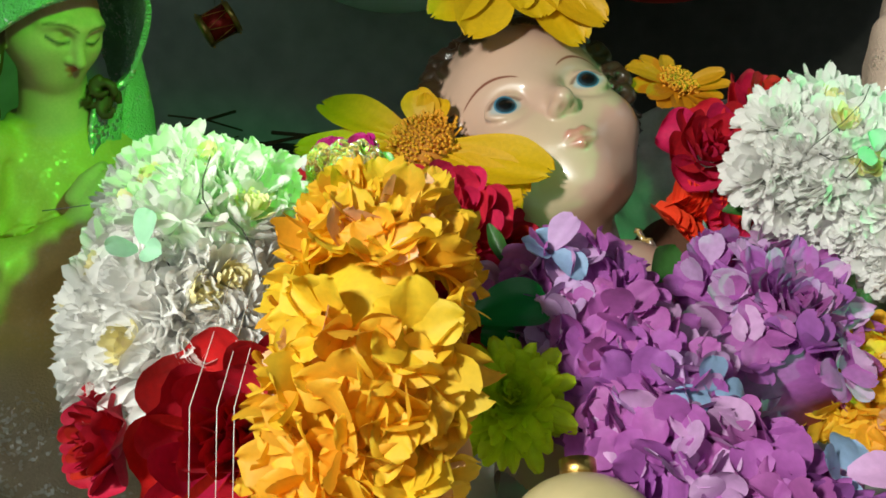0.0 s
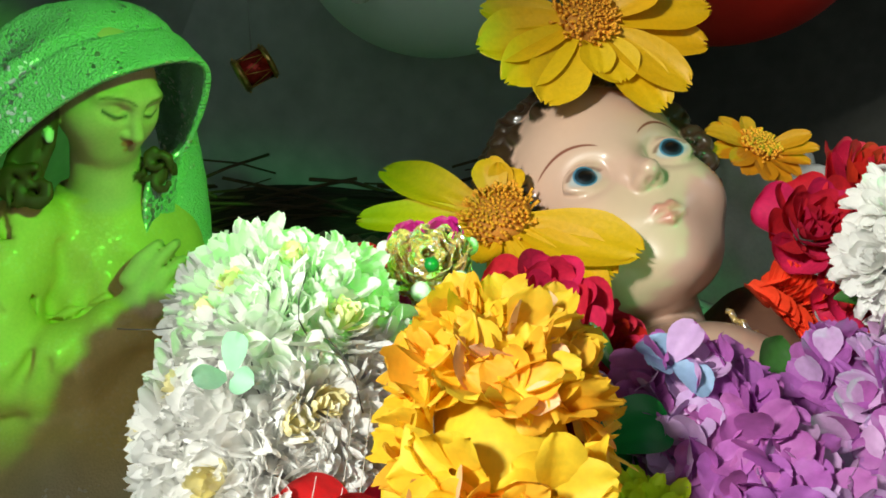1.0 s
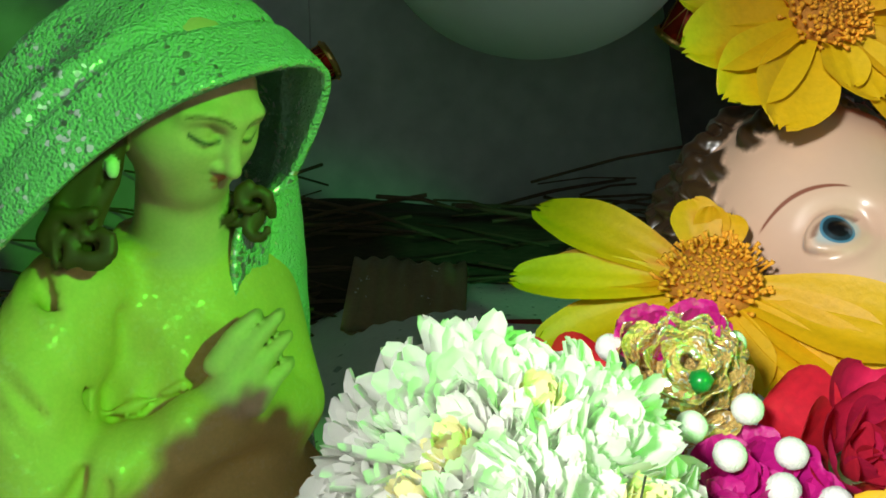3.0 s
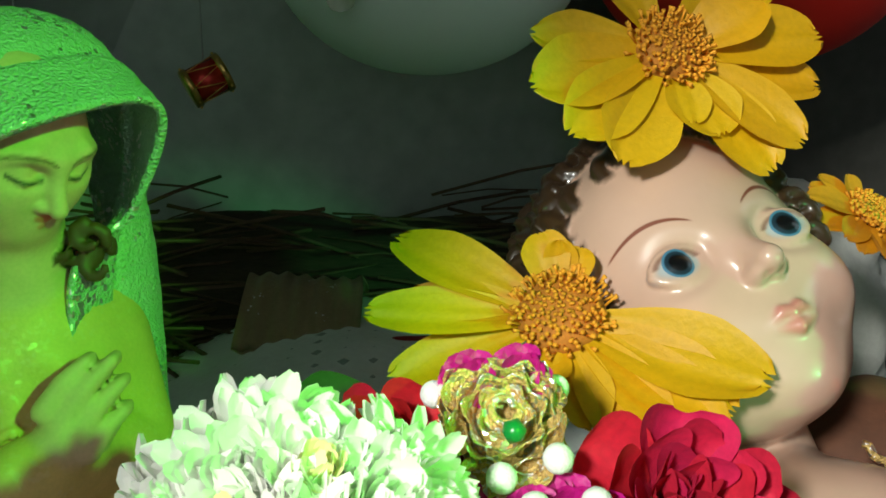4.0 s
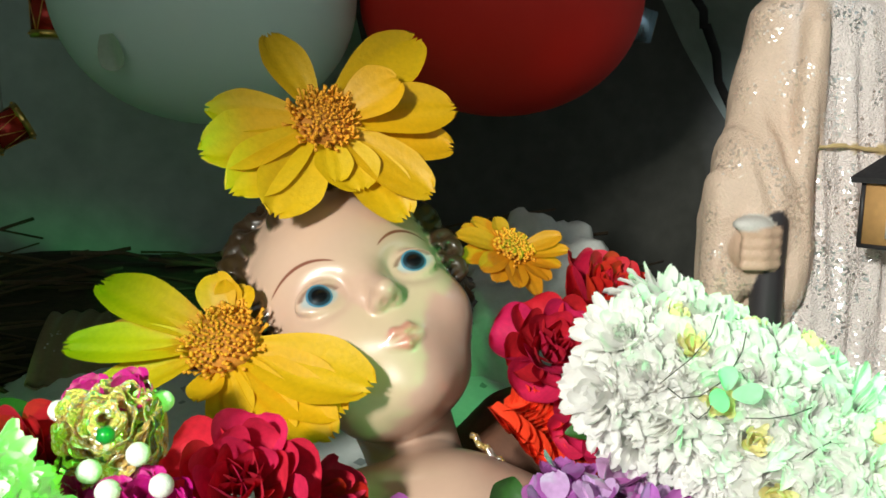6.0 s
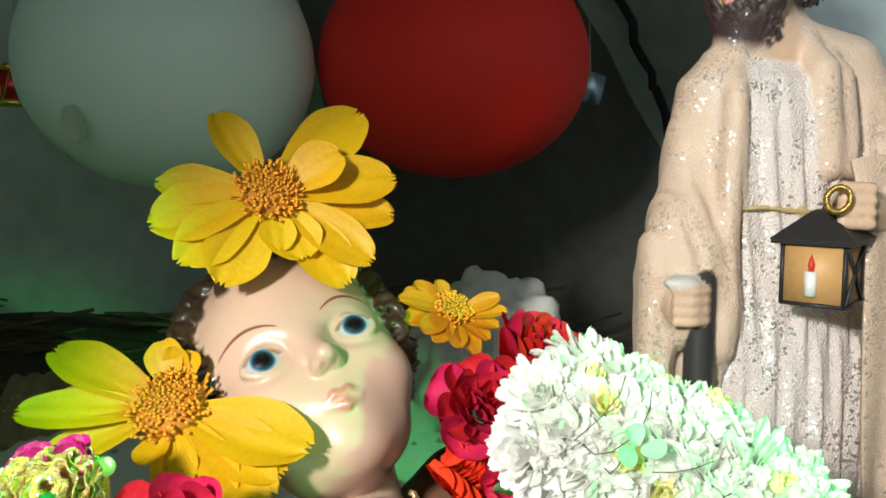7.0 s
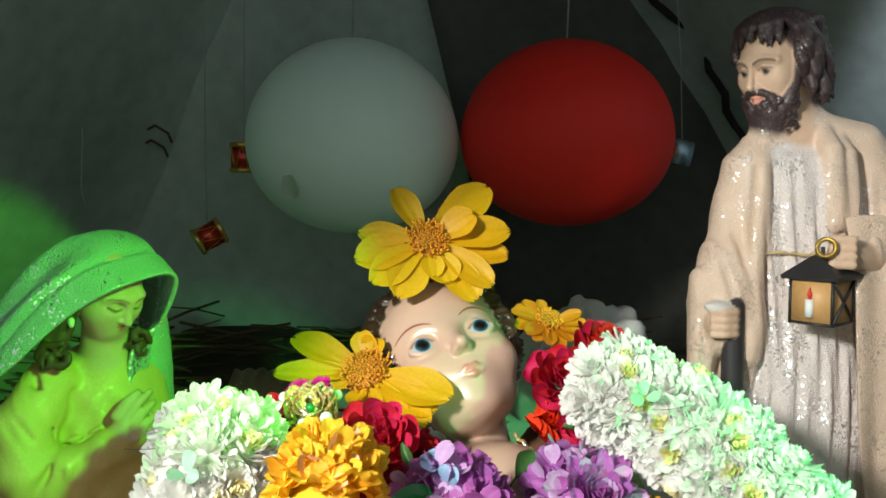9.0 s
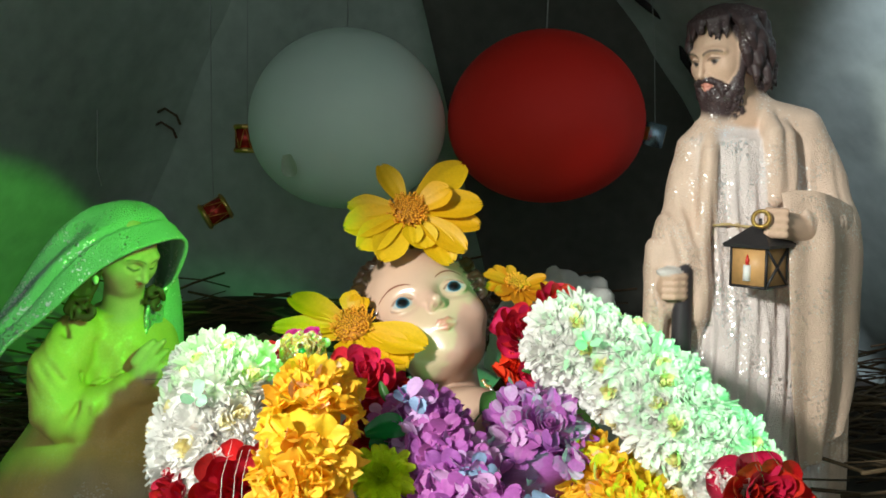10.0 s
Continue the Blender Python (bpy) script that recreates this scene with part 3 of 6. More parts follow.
def along(points, t):
    """A smooth curve through the points at t from 0 to 1."""
    pts = [Vector(p) for p in points]
    s = min(max(t, 0.0), 1.0) * (len(pts) - 1)
    i = min(int(s), len(pts) - 2)
    f = s - i
    a, b = pts[i], pts[i + 1]
    ta = (b - pts[max(i - 1, 0)]) * 0.5
    tb = (pts[min(i + 2, len(pts) - 1)] - a) * 0.5
    return a * (2 * f ** 3 - 3 * f ** 2 + 1) + ta * (f ** 3 - 2 * f ** 2 + f) + b * (3 * f ** 2 - 2 * f ** 3) + tb * (f ** 3 - f ** 2)


def draped_sheet(rim, crown, back, centre, thick, bulge, relief, nu=150, nv=54):
    """A thick sheet of cloth lofted from its front rim over a crown line to a back line. relief: height of folds by u and v."""
    middle = Vector(centre)
    rows = []
    for j in range(nv + 1):
        v = j / nv
        row = []
        for i in range(nu + 1):
            u = i / nu
            a, b, c = along(rim, u), along(crown, u), along(back, u)
            if v < 0.6:
                f = v / 0.6
                p = a.lerp(b, f)
                p += (p - middle).normalized() * bulge * 4 * f * (1 - f)
            else:
                f = (v - 0.6) / 0.4
                p = b.lerp(c, f)
                p += (p - middle).normalized() * bulge * 2.0 * f * (1 - f)
            row.append(p)
        rows.append(row)
    grid = np.array([[p[:] for p in row] for row in rows])
    normal = np.cross(np.gradient(grid, axis=1), np.gradient(grid, axis=0))
    normal /= np.linalg.norm(normal, axis=2, keepdims=True) + 1e-9
    if ((grid - np.array(centre)) * normal).sum() < 0:
        normal = -normal
    uu, vv = np.meshgrid(np.linspace(0, 1, nu + 1), np.linspace(0, 1, nv + 1))
    outer = grid + normal * relief(uu, vv)[..., None]
    inner = outer - normal * thick
    verts = [tuple(p) for p in outer.reshape(-1, 3)] + [tuple(p) for p in inner.reshape(-1, 3)]
    m, w, faces = (nu + 1) * (nv + 1), nu + 1, []
    for j in range(nv):
        for i in range(nu):
            k = j * w + i
            faces.append((k, k + 1, k + w + 1, k + w))
            faces.append((m + k, m + k + w, m + k + w + 1, m + k + 1))
    edge = list(range(w)) + [j * w + nu for j in range(1, nv + 1)] + [nv * w + i for i in range(nu - 1, -1, -1)] + [j * w for j in range(nv - 1, 0, -1)]
    for a, b in zip(edge, edge[1:] + edge[:1]):
        faces.append((b, a, a + m, b + m))
    return verts, faces


def merged(name, data, sheet, paint):
    """The sculpted skin and a draped sheet of one paint as one mesh."""
    verts, faces = [v.co[:] for v in data.vertices], [tuple(p.vertices) for p in data.polygons]
    tones = np.empty(len(verts) * 4)
    data.color_attributes["paint"].data.foreach_get("color", tones)
    n = len(verts)
    made = mesh_of(name, verts + list(sheet[0]), faces + [tuple(i + n for i in f) for f in sheet[1]])
    layer = made.color_attributes.new("paint", "FLOAT_COLOR", "POINT")
    layer.data.foreach_set("color", np.concatenate([tones, np.tile(paint, len(sheet[0]))]))
    bpy.data.meshes.remove(data)
    return made


def kneeling_figure():
    """A kneeling veiled figure with joined palms that looks down towards the infant."""
    def folds(p):
        x, y, z = p[:, 0], p[:, 1], p[:, 2]
        low = np.clip((0.125 - z) / 0.02, 0, 1)
        arm = np.clip((-0.168 - x) / 0.006, 0, 1) * np.clip((0.312 - y) / 0.006, 0, 1) * np.clip((0.182 - z) / 0.008, 0, 1) * np.clip((z - 0.124) / 0.02, 0, 1)
        bust = np.clip((0.325 - y) / 0.008, 0, 1) * np.clip((x + 0.172) / 0.006, 0, 1) * np.clip((0.168 - z) / 0.008, 0, 1) * np.clip((z - 0.120) / 0.01, 0, 1)
        elbow = np.clip((0.128 - z) / 0.010, 0, 1) * np.clip((z - 0.098) / 0.006, 0, 1) * np.clip((0.305 - y) / 0.006, 0, 1)
        extra = arm * (0.0034 * np.sin(480 * (0.86 * x + 0.5 * z) + 1.2 * np.sin(90 * z)) + 0.0016 * np.sin(1300 * (0.8 * x + 0.6 * z)))
        extra += bust * (0.0032 * np.sin(420 * (x + 0.25 * z) + 1.5 * np.sin(80 * z)) + 0.0012 * np.sin(900 * (0.9 * x - 0.4 * z) + 40 * y))
        extra += elbow * 0.0044 * np.sin(420 * (x - 0.5 * z) + 1.4 * np.sin(120 * z))
        return 2.3 * extra + low * 2.5 * (0.0016 * np.sin(260 * (0.75 * x + 0.35 * z + 0.004 * np.sin(70 * z + 60 * y))) + 0.0006 * np.sin(560 * (0.4 * x + 0.6 * y - 0.3 * z) + 2 * np.sin(90 * z)))
    s = Sculpt(folds)
    gown, veil, skin, hair = (0.70, 0.48, 0.16, 0.06), (0.36, 0.56, 0.44, 1.0), (0.66, 0.46, 0.27), (0.085, 0.045, 0.018)
    pale, lip = (0.50, 0.37, 0.25, 0.35), (0.60, 0.17, 0.10)
    h = Head((-0.1461, 0.3129, 0.2154), (0.75, -0.43, -0.50), 1.0)
    # skirt spread on the ground, then the trunk
    s.column([(0.0, -0.165, 0.330, 0.092, 0.072), (0.04, -0.165, 0.330, 0.084, 0.068), (0.08, -0.166, 0.330, 0.066, 0.056), (0.11, -0.168, 0.334, 0.044, 0.040), (0.135, -0.164, 0.337, 0.036, 0.032), (0.158, -0.160, 0.337, 0.032, 0.028), (0.172, -0.157, 0.336, 0.022, 0.021), (0.181, -0.156, 0.334, 0.0145, 0.0145)], gown, 0.004, 0.02, 7, 0.6)
    s.limb([(-0.160, 0.300, 0.058), (-0.108, 0.296, 0.048)], [0.036, 0.030], pale, 0.016)
    s.limb([(-0.195, 0.300, 0.070), (-0.150, 0.276, 0.058), (-0.105, 0.272, 0.040)], [0.018, 0.020, 0.018], pale, 0.010)
    s.limb([(-0.155, 0.330, 0.168), (-0.151, 0.322, 0.198)], [0.0140, 0.0118], skin, 0.004)
    # head: skull, cheeks, chin, brow
    s.ball(h.at(0, -2, 3), (0.0160, 0.0182, 0.0194), skin, 0.003, turn=h.turn)
    s.ball(h.at(0, 2, -3), (0.0164, 0.0158, 0.0182), skin, 0.006, turn=h.turn)
    s.ball(h.at(0, 9.5, -15.5), (0.0080, 0.0072, 0.0070), skin, 0.008, turn=h.turn)
    for k in (-1, 1):
        s.ball(h.at(8.0 * k, 8.8, -5.5), (0.0072, 0.0068, 0.0078), skin, 0.006, turn=h.turn)
        s.ball(h.at(7.4 * k, 18.2, 1.2), (0.0052, 0.0034, 0.0026), None, 0.0035, cut=True, turn=h.turn)
        s.ball(h.at(7.2 * k, 13.0, 0.8), (0.0042, 0.0036, 0.0031), skin, 0.001, turn=h.turn)
        s.limb([h.at(3.2 * k, 16.6, -0.4), h.at(7.2 * k, 16.9, -0.9), h.at(11.0 * k, 13.8, 0.3)], [0.0006, 0.0009, 0.0005], skin, 0.0008)
        s.limb([h.at(2.4 * k, 17.4, 5.4), h.at(7.0 * k, 16.8, 7.0), h.at(12.0 * k, 13.0, 5.0)], [0.0010, 0.0013, 0.0008], skin, 0.0045)
    s.limb([h.at(0, 17.2, 5), h.at(0, 19.2, -1), h.at(0, 21.6, -6.2)], [0.0015, 0.0017, 0.0022], skin, 0.003)
    for k in (-1, 1):
        s.ball(h.at(2.0 * k, 18.8, -7.0), (0.0017, 0.0018, 0.0014), skin, 0.0014)
    s.limb([h.at(-4.2, 14.8, -11.2), h.at(-1.3, 17.4, -10.4), h.at(0, 17.6, -10.8), h.at(1.3, 17.4, -10.4), h.at(4.2, 14.8, -11.2)], [0.0006, 0.0013, 0.0012, 0.0013, 0.0006], lip, 0.0010)
    s.limb([h.at(-3.4, 14.6, -12.0), h.at(0, 16.8, -13.0), h.at(3.4, 14.6, -12.0)], [0.0006, 0.0015, 0.0006], lip, 0.0010)
    # wavy locks out of the hood beside both cheeks, ending in curls
    rng = random.Random(3)
    for i in range(13):
        w = rng.uniform(0, 6.28)
        off = Vector((rng.uniform(-0.0045, 0.0045), rng.uniform(-0.002, 0.004), 0))
        path = []
        for t in np.linspace(0, 1, 9):
            p = along([(-0.1545, 0.2965, 0.2200), (-0.1610, 0.2975, 0.2060), (-0.1660, 0.2975, 0.1950), (-0.1690, 0.2955, 0.1860), (-0.1675, 0.2930, 0.1760)], t * rng.uniform(0.86, 1.0))
            path.append(tuple(p + off * (0.5 + t) + Vector((math.sin(10 * t + w), 0, 0.6 * math.cos(10 * t + w))) * 0.0016 * t))
        s.limb(path, [0.0018, 0.0020, 0.0021, 0.0021, 0.0021, 0.0020, 0.0018, 0.0014, 0.0007], hair, 0.0006)
    for i in range(7):
        a = rng.uniform(0, 6.28)
        x, z = -0.168 + rng.uniform(-0.006, 0.007), 0.183 + rng.uniform(-0.006, 0.006)
        s.limb([(x + 0.0036 * math.cos(q + a), 0.2925 + 0.0006 * q, z + 0.0036 * math.sin(q + a)) for q in np.linspace(0, 4.4, 6)], [0.0018, 0.0018, 0.0017, 0.0015, 0.0012, 0.0006], hair, 0.0006)
    for i in range(7):
        a = rng.uniform(0, 6.28)
        x, y, z = -0.1365 + rng.uniform(-0.006, 0.006), 0.3255 + rng.uniform(-0.003, 0.003), 0.1860 + rng.uniform(-0.004, 0.005)
        s.limb([(x + 0.0032 * math.cos(q + a), y - 0.0006 * q, z + 0.0032 * math.sin(q + a)) for q in np.linspace(0, 4.2, 6)], [0.0018, 0.0018, 0.0017, 0.0015, 0.0012, 0.0006], hair, 0.0006)
    s.ball((-0.1590, 0.2968, 0.2005), (0.0016, 0.0016, 0.0026), (0.85, 0.85, 0.82), 0.0004)
    # round neckline
    s.limb([(-0.1565 + 0.0165 * math.cos(q), 0.3325 + 0.0165 * math.sin(q), 0.1785 - 0.0030 * math.cos(q - 5.0)) for q in np.linspace(0, 2 * math.pi, 21)], [0.0019] * 21, gown, 0.0008)
    # sleeves, cuff and joined palms
    s.limb([(-0.176, 0.310, 0.166), (-0.184, 0.296, 0.146), (-0.182, 0.291, 0.124)], [0.0140, 0.0160, 0.0150], gown, 0.006)
    s.limb([(-0.181, 0.292, 0.121), (-0.160, 0.294, 0.124), (-0.144, 0.299, 0.1325)], [0.0140, 0.0115, 0.0086], gown, 0.005)
    s.limb([(-0.178, 0.292, 0.114), (-0.158, 0.296, 0.112), (-0.146, 0.302, 0.122)], [0.0090, 0.0075, 0.0050], gown, 0.008)
    s.limb([(-0.1445, 0.2985, 0.1320), (-0.1425, 0.2995, 0.1332)], [0.0100, 0.0100], gown, 0.0014)
    s.limb([(-0.142, 0.348, 0.160), (-0.130, 0.337, 0.126), (-0.136, 0.312, 0.132)], [0.0135, 0.0130, 0.0100], gown, 0.008)
    s.limb([(-0.1395, 0.3015, 0.1350), (-0.1345, 0.3045, 0.1435)], [0.0066, 0.0070], skin, 0.003)
    s.limb([(-0.1385, 0.3090, 0.1345), (-0.1325, 0.3105, 0.1435)], [0.0066, 0.0068], skin, 0.003)
    knuckles = [(-0.1385, 0.3010, 0.1500), (-0.1350, 0.3010, 0.1462), (-0.1316, 0.3015, 0.1425), (-0.1285, 0.3025, 0.1388)]
    tips = [(-0.1290, 0.3055, 0.1615), (-0.1232, 0.3070, 0.1612), (-0.1215, 0.3080, 0.1552), (-0.1212, 0.3085, 0.1475)]
    for side in (0.0, 0.0070):
        for a, b in zip(knuckles, tips):
            a, b = Vector(a) + Vector((0, side, 0)), Vector(b) + Vector((0, side * 0.4, 0))
            s.limb([tuple(a), tuple(a.lerp(b, 0.55) + Vector((-0.0006, -0.0006, 0.0006))), tuple(b)], [0.0030, 0.0026, 0.0018], skin, 0.0009)
    # creases pressed into the sleeve and the breast
    for line, deep in (([(-0.196, 0.284, 0.168), (-0.190, 0.280, 0.158), (-0.183, 0.279, 0.147)], 0.0020), ([(-0.192, 0.290, 0.173), (-0.184, 0.281, 0.158), (-0.174, 0.283, 0.143)], 0.0016),
                       ([(-0.181, 0.297, 0.175), (-0.173, 0.297, 0.160), (-0.1705, 0.294, 0.137)], 0.0024), ([(-0.166, 0.285, 0.128), (-0.170, 0.279, 0.118), (-0.172, 0.279, 0.110)], 0.0018),
                       ([(-0.160, 0.284, 0.126), (-0.163, 0.281, 0.116), (-0.162, 0.284, 0.106)], 0.0016), ([(-0.150, 0.287, 0.130), (-0.156, 0.283, 0.120), (-0.154, 0.286, 0.112)], 0.0014),
                       ([(-0.150, 0.308, 0.160), (-0.154, 0.306, 0.148), (-0.160, 0.306, 0.138)], 0.0014), ([(-0.164, 0.306, 0.162), (-0.163, 0.306, 0.150), (-0.166, 0.303, 0.138)], 0.0010)):
        s.limb(line, [deep * 0.7, deep * 1.2, deep * 0.5], None, 0.0030, cut=True)
    # a tie under the breast
    s.limb([(-0.174, 0.300, 0.135), (-0.160, 0.304, 0.1375), (-0.148, 0.307, 0.1425)], [0.0010, 0.0014, 0.0010], gown, 0.0012)

    def touch(v, paint):
        a, b, z = h.local(v)
        for k in (-1, 1):
            near = b > 8
            slit = z + 0.6 - 0.10 * (a * k - 7.2) - 0.05 * (a * k - 7.2) ** 2
            brush(paint, near * (np.abs(a * k - 7.2) < 4.2) * np.clip(1.25 - np.abs(slit) * 1.5, 0, 0.95), (0.030, 0.040, 0.030))
            arc = (a * k - 7.6) / 5.6
            brush(paint, near * (np.abs(arc) < 1) * np.clip(1.15 - np.abs(z - 6.6 + 1.9 * arc * arc) * 1.7, 0, 0.8), (0.13, 0.06, 0.025))
        return paint
    data = s.mesh("kneeling_statue", (-0.300, 0.215, -0.004), (-0.070, 0.410, 0.262), 0.0014, touch, (h.at(2, 8, -4), 0.026))

    def relief(u, v):
        band = 0.0016 * (1 - np.clip((v - 0.20) / 0.03, 0, 1)) - 0.0012 * np.exp(-((v - 0.235) / 0.03) ** 2)
        near = np.clip((u - 0.42) / 0.12, 0, 1)
        sweep = 0.0030 * np.sin(2 * math.pi * (2.6 * v - 1.1 * u + 0.15)) * near * np.clip((v - 0.16) / 0.12, 0, 1)
        far = 0.0012 * np.sin(2 * math.pi * (2.0 * v + 0.4)) * (1 - near)
        knit = 0.00022 * np.sin(u * 900 + 60 * v) * np.sin(v * 300)
        return band + sweep + far + knit
    sheet = draped_sheet(
        [(-0.137, 0.319, 0.100), (-0.139, 0.322, 0.176), (-0.124, 0.329, 0.196), (-0.112, 0.316, 0.2225), (-0.130, 0.2885, 0.2195), (-0.154, 0.2825, 0.206), (-0.180, 0.278, 0.182), (-0.207, 0.275, 0.158), (-0.226, 0.278, 0.110), (-0.240, 0.282, 0.015)],
        [(-0.124, 0.360, 0.100), (-0.127, 0.363, 0.182), (-0.137, 0.360, 0.216), (-0.150, 0.347, 0.2455), (-0.166, 0.320, 0.2450), (-0.182, 0.304, 0.226), (-0.203, 0.303, 0.197), (-0.225, 0.306, 0.166), (-0.248, 0.312, 0.115), (-0.262, 0.316, 0.015)],
        [(-0.150, 0.380, 0.100), (-0.150, 0.378, 0.185), (-0.157, 0.372, 0.218), (-0.168, 0.358, 0.236), (-0.182, 0.338, 0.233), (-0.196, 0.328, 0.215), (-0.216, 0.328, 0.187), (-0.236, 0.330, 0.155), (-0.254, 0.334, 0.105), (-0.268, 0.336, 0.015)],
        (-0.155, 0.325, 0.195), 0.0022, 0.0048, relief, 190, 70)
    data = merged("kneeling_statue", data, sheet, veil)
    tagged(part("kneeling_statue", data, ROBE), "kneeling veiled statue with joined palms in glittering robes", "statue")


def standing_figure():
    def folds(p):
        x, y, z = p[:, 0], p[:, 1], p[:, 2]
        low = np.clip((0.300 - z) / 0.05, 0, 1)
        return low * (0.0013 * np.sin(520 * x + 2.2 * np.sin(24 * z)) + 0.0007 * np.sin(930 * x + 310 * y + 3 * np.sin(31 * z)))
    s = Sculpt(folds)
    robe, cloak, skin, hair = (0.84, 0.73, 0.70, 1.0), (0.68, 0.50, 0.39, 0.45), (0.63, 0.42, 0.30), (0.050, 0.030, 0.032, 0.12)
    x0, y0 = 0.283, 0.405
    h = Head((0.2560, 0.398, 0.3515), (-0.88, -0.46, -0.33), 1.16)
    lip = (0.60, 0.24, 0.18)
    s.column([(0.0, x0, y0, 0.068, 0.045), (0.10, x0, y0, 0.062, 0.042), (0.20, x0 - 0.006, y0, 0.049, 0.034), (0.27, x0 - 0.010, y0, 0.043, 0.030), (0.292, x0 - 0.015, y0, 0.036, 0.026), (0.303, x0 - 0.018, y0 + 0.004, 0.022, 0.018)], robe, 0.004, 0.035, 13, 0.3)
    s.limb([(0.272, 0.408, 0.286), (0.266, 0.403, 0.315), (0.262, 0.400, 0.340)], [0.0200, 0.0150, 0.0140], skin, 0.006)
    s.ball(h.at(0, 0, 0), (0.0206, 0.0232, 0.0300), skin, 0.003, turn=h.turn)
    s.ball(h.at(0, 6, -10), (0.0158, 0.0146, 0.0150), skin, 0.006, turn=h.turn)
    for k in (-1, 1):
        s.ball(h.at(9.5 * k, 11.5, -3.5), (0.0062, 0.0054, 0.0056), skin, 0.006, turn=h.turn)
        s.limb([h.at(2.5 * k, 19.0, 7.2), h.at(8 * k, 17.6, 8.0), h.at(13 * k, 13.5, 6.0)], [0.0014, 0.0018, 0.0012], skin, 0.004)
    s.limb([h.at(0, 18.6, 6), h.at(0, 21.6, -1), h.at(0, 23.4, -5.4)], [0.0014, 0.0018, 0.0027], skin, 0.003)
    for k in (-1, 1):
        s.ball(h.at(2.3 * k, 20.4, -6.2), (0.0019, 0.0020, 0.0016), skin, 0.0015)
        s.ball(h.at(7 * k, 19.0, 2), (0.0048, 0.0034, 0.0026), None, 0.004, cut=True, turn=h.turn)
        s.ball(h.at(7 * k, 14.6, 1.6), (0.0038, 0.0036, 0.0023), (0.46, 0.40, 0.37), 0.0008, turn=h.turn)
        s.limb([h.at(3.4 * k, 17.0, 2.2), h.at(7 * k, 18.3, 3.9), h.at(10.6 * k, 15.2, 2.6)], [0.0007, 0.0012, 0.0007], skin, 0.0014)
    # beard: a full pointed mass of short curls under a drooping moustache
    s.ball(h.at(0, 10.5, -22.5), (0.0150, 0.0124, 0.0112), hair, 0.003, turn=h.turn)
    s.ball(h.at(0, 12.0, -29), (0.0104, 0.0094, 0.0096), hair, 0.005, turn=h.turn)
    rng = random.Random(12)
    for k in (-1, 1):
        s.limb([h.at(17.6 * k, 2, 6), h.at(16.0 * k, 6, -8), h.at(12.5 * k, 10.5, -18), h.at(6 * k, 14, -23)], [0.0022, 0.0032, 0.0052, 0.0058], hair, 0.003)
        s.limb([h.at(0.4 * k, 21.4, -8.6), h.at(4.6 * k, 20.4, -9.6), h.at(8.6 * k, 17.2, -13.0), h.at(9.8 * k, 15.4, -17.5)], [0.0016, 0.0022, 0.0021, 0.0014], hair, 0.0012)
    for i in range(150):
        a, b = rng.uniform(-1.35, 1.35), rng.uniform(0, 1)
        reach = 17.6 - 1.2 * b - 6.5 * b * b
        fall = -17.0 - 19.5 * b + 5.5 * abs(a) * (1 - b)
        turn, size = rng.uniform(0, 6.28), rng.uniform(1.3, 2.1)
        x, y = reach * math.sin(a) * 0.92, reach * math.cos(a) + 3.0
        s.limb([h.at(x + size * math.cos(q + turn), y + 0.4, fall + size * math.sin(q + turn) - 0.35 * q) for q in (0, 1.3, 2.6, 3.9)], [0.0013, 0.0014, 0.0012, 0.0007], hair, 0.0007)
    s.limb([h.at(-3.6, 19.2, -12.4), h.at(0, 21.0, -12.0), h.at(3.6, 19.2, -12.4)], [0.0009, 0.0015, 0.0009], lip, 0.0008)
    s.limb([h.at(-2.8, 19.2, -14.4), h.at(0, 20.8, -14.6), h.at(2.8, 19.2, -14.4)], [0.0010, 0.0018, 0.0010], lip, 0.0008)
    # hair: a cap, then wavy locks from the parting that fall behind the cheeks to the collar
    hr, hf, hu, hc = (np.array(v) for v in (h.r, h.f, h.u, h.c))

    def hair_cap(p):
        q = p - hc
        a, b, c = (q @ hr) / 0.0232, (q @ hf + 0.008) / 0.0226, (q @ hu - 0.008) / 0.0252
        k0 = np.sqrt(a * a + b * b + c * c)
        return (k0 - 1) * 0.0230
    s.add(hair_cap, hair, 0.002)
    s.limb([h.at(0, -17, 6), h.at(0, -17, -14), h.at(0, -14, -28)], [0.017, 0.016, 0.011], hair, 0.006)
    for i in range(46):
        a = math.radians(-168 + 336 * i / 45) + rng.uniform(-0.05, 0.05)
        front = abs(a) < 0.95
        wide, out = math.sin(a), math.cos(a)
        w = rng.uniform(0, 6.28)
        if front:
            low = 18.5 - 4.5 * abs(a) + rng.uniform(-2.5, 2.0)
            path = [(3 * wide, -2 + 4 * out, 30.0), (11 * wide, -2 + 11.5 * out, 28.0), (17 * wide + 1.5 * math.sin(w), -1.5 + 17.0 * out, 25.0), (19.6 * wide + 1.8 * math.cos(w), -1 + 18.8 * out, low)]
            s.limb([h.at(*q) for q in path], [0.0030, 0.0032, 0.0028, 0.0007], hair, 0.0008)
        else:
            low = -22 + 16 * max(0.0, (1.5 - abs(a)) / 0.55) + rng.uniform(-4, 3)
            path = [(3 * wide, -3 + 3 * out, 30.0), (13 * wide, -4 + 12 * out, 27.0)]
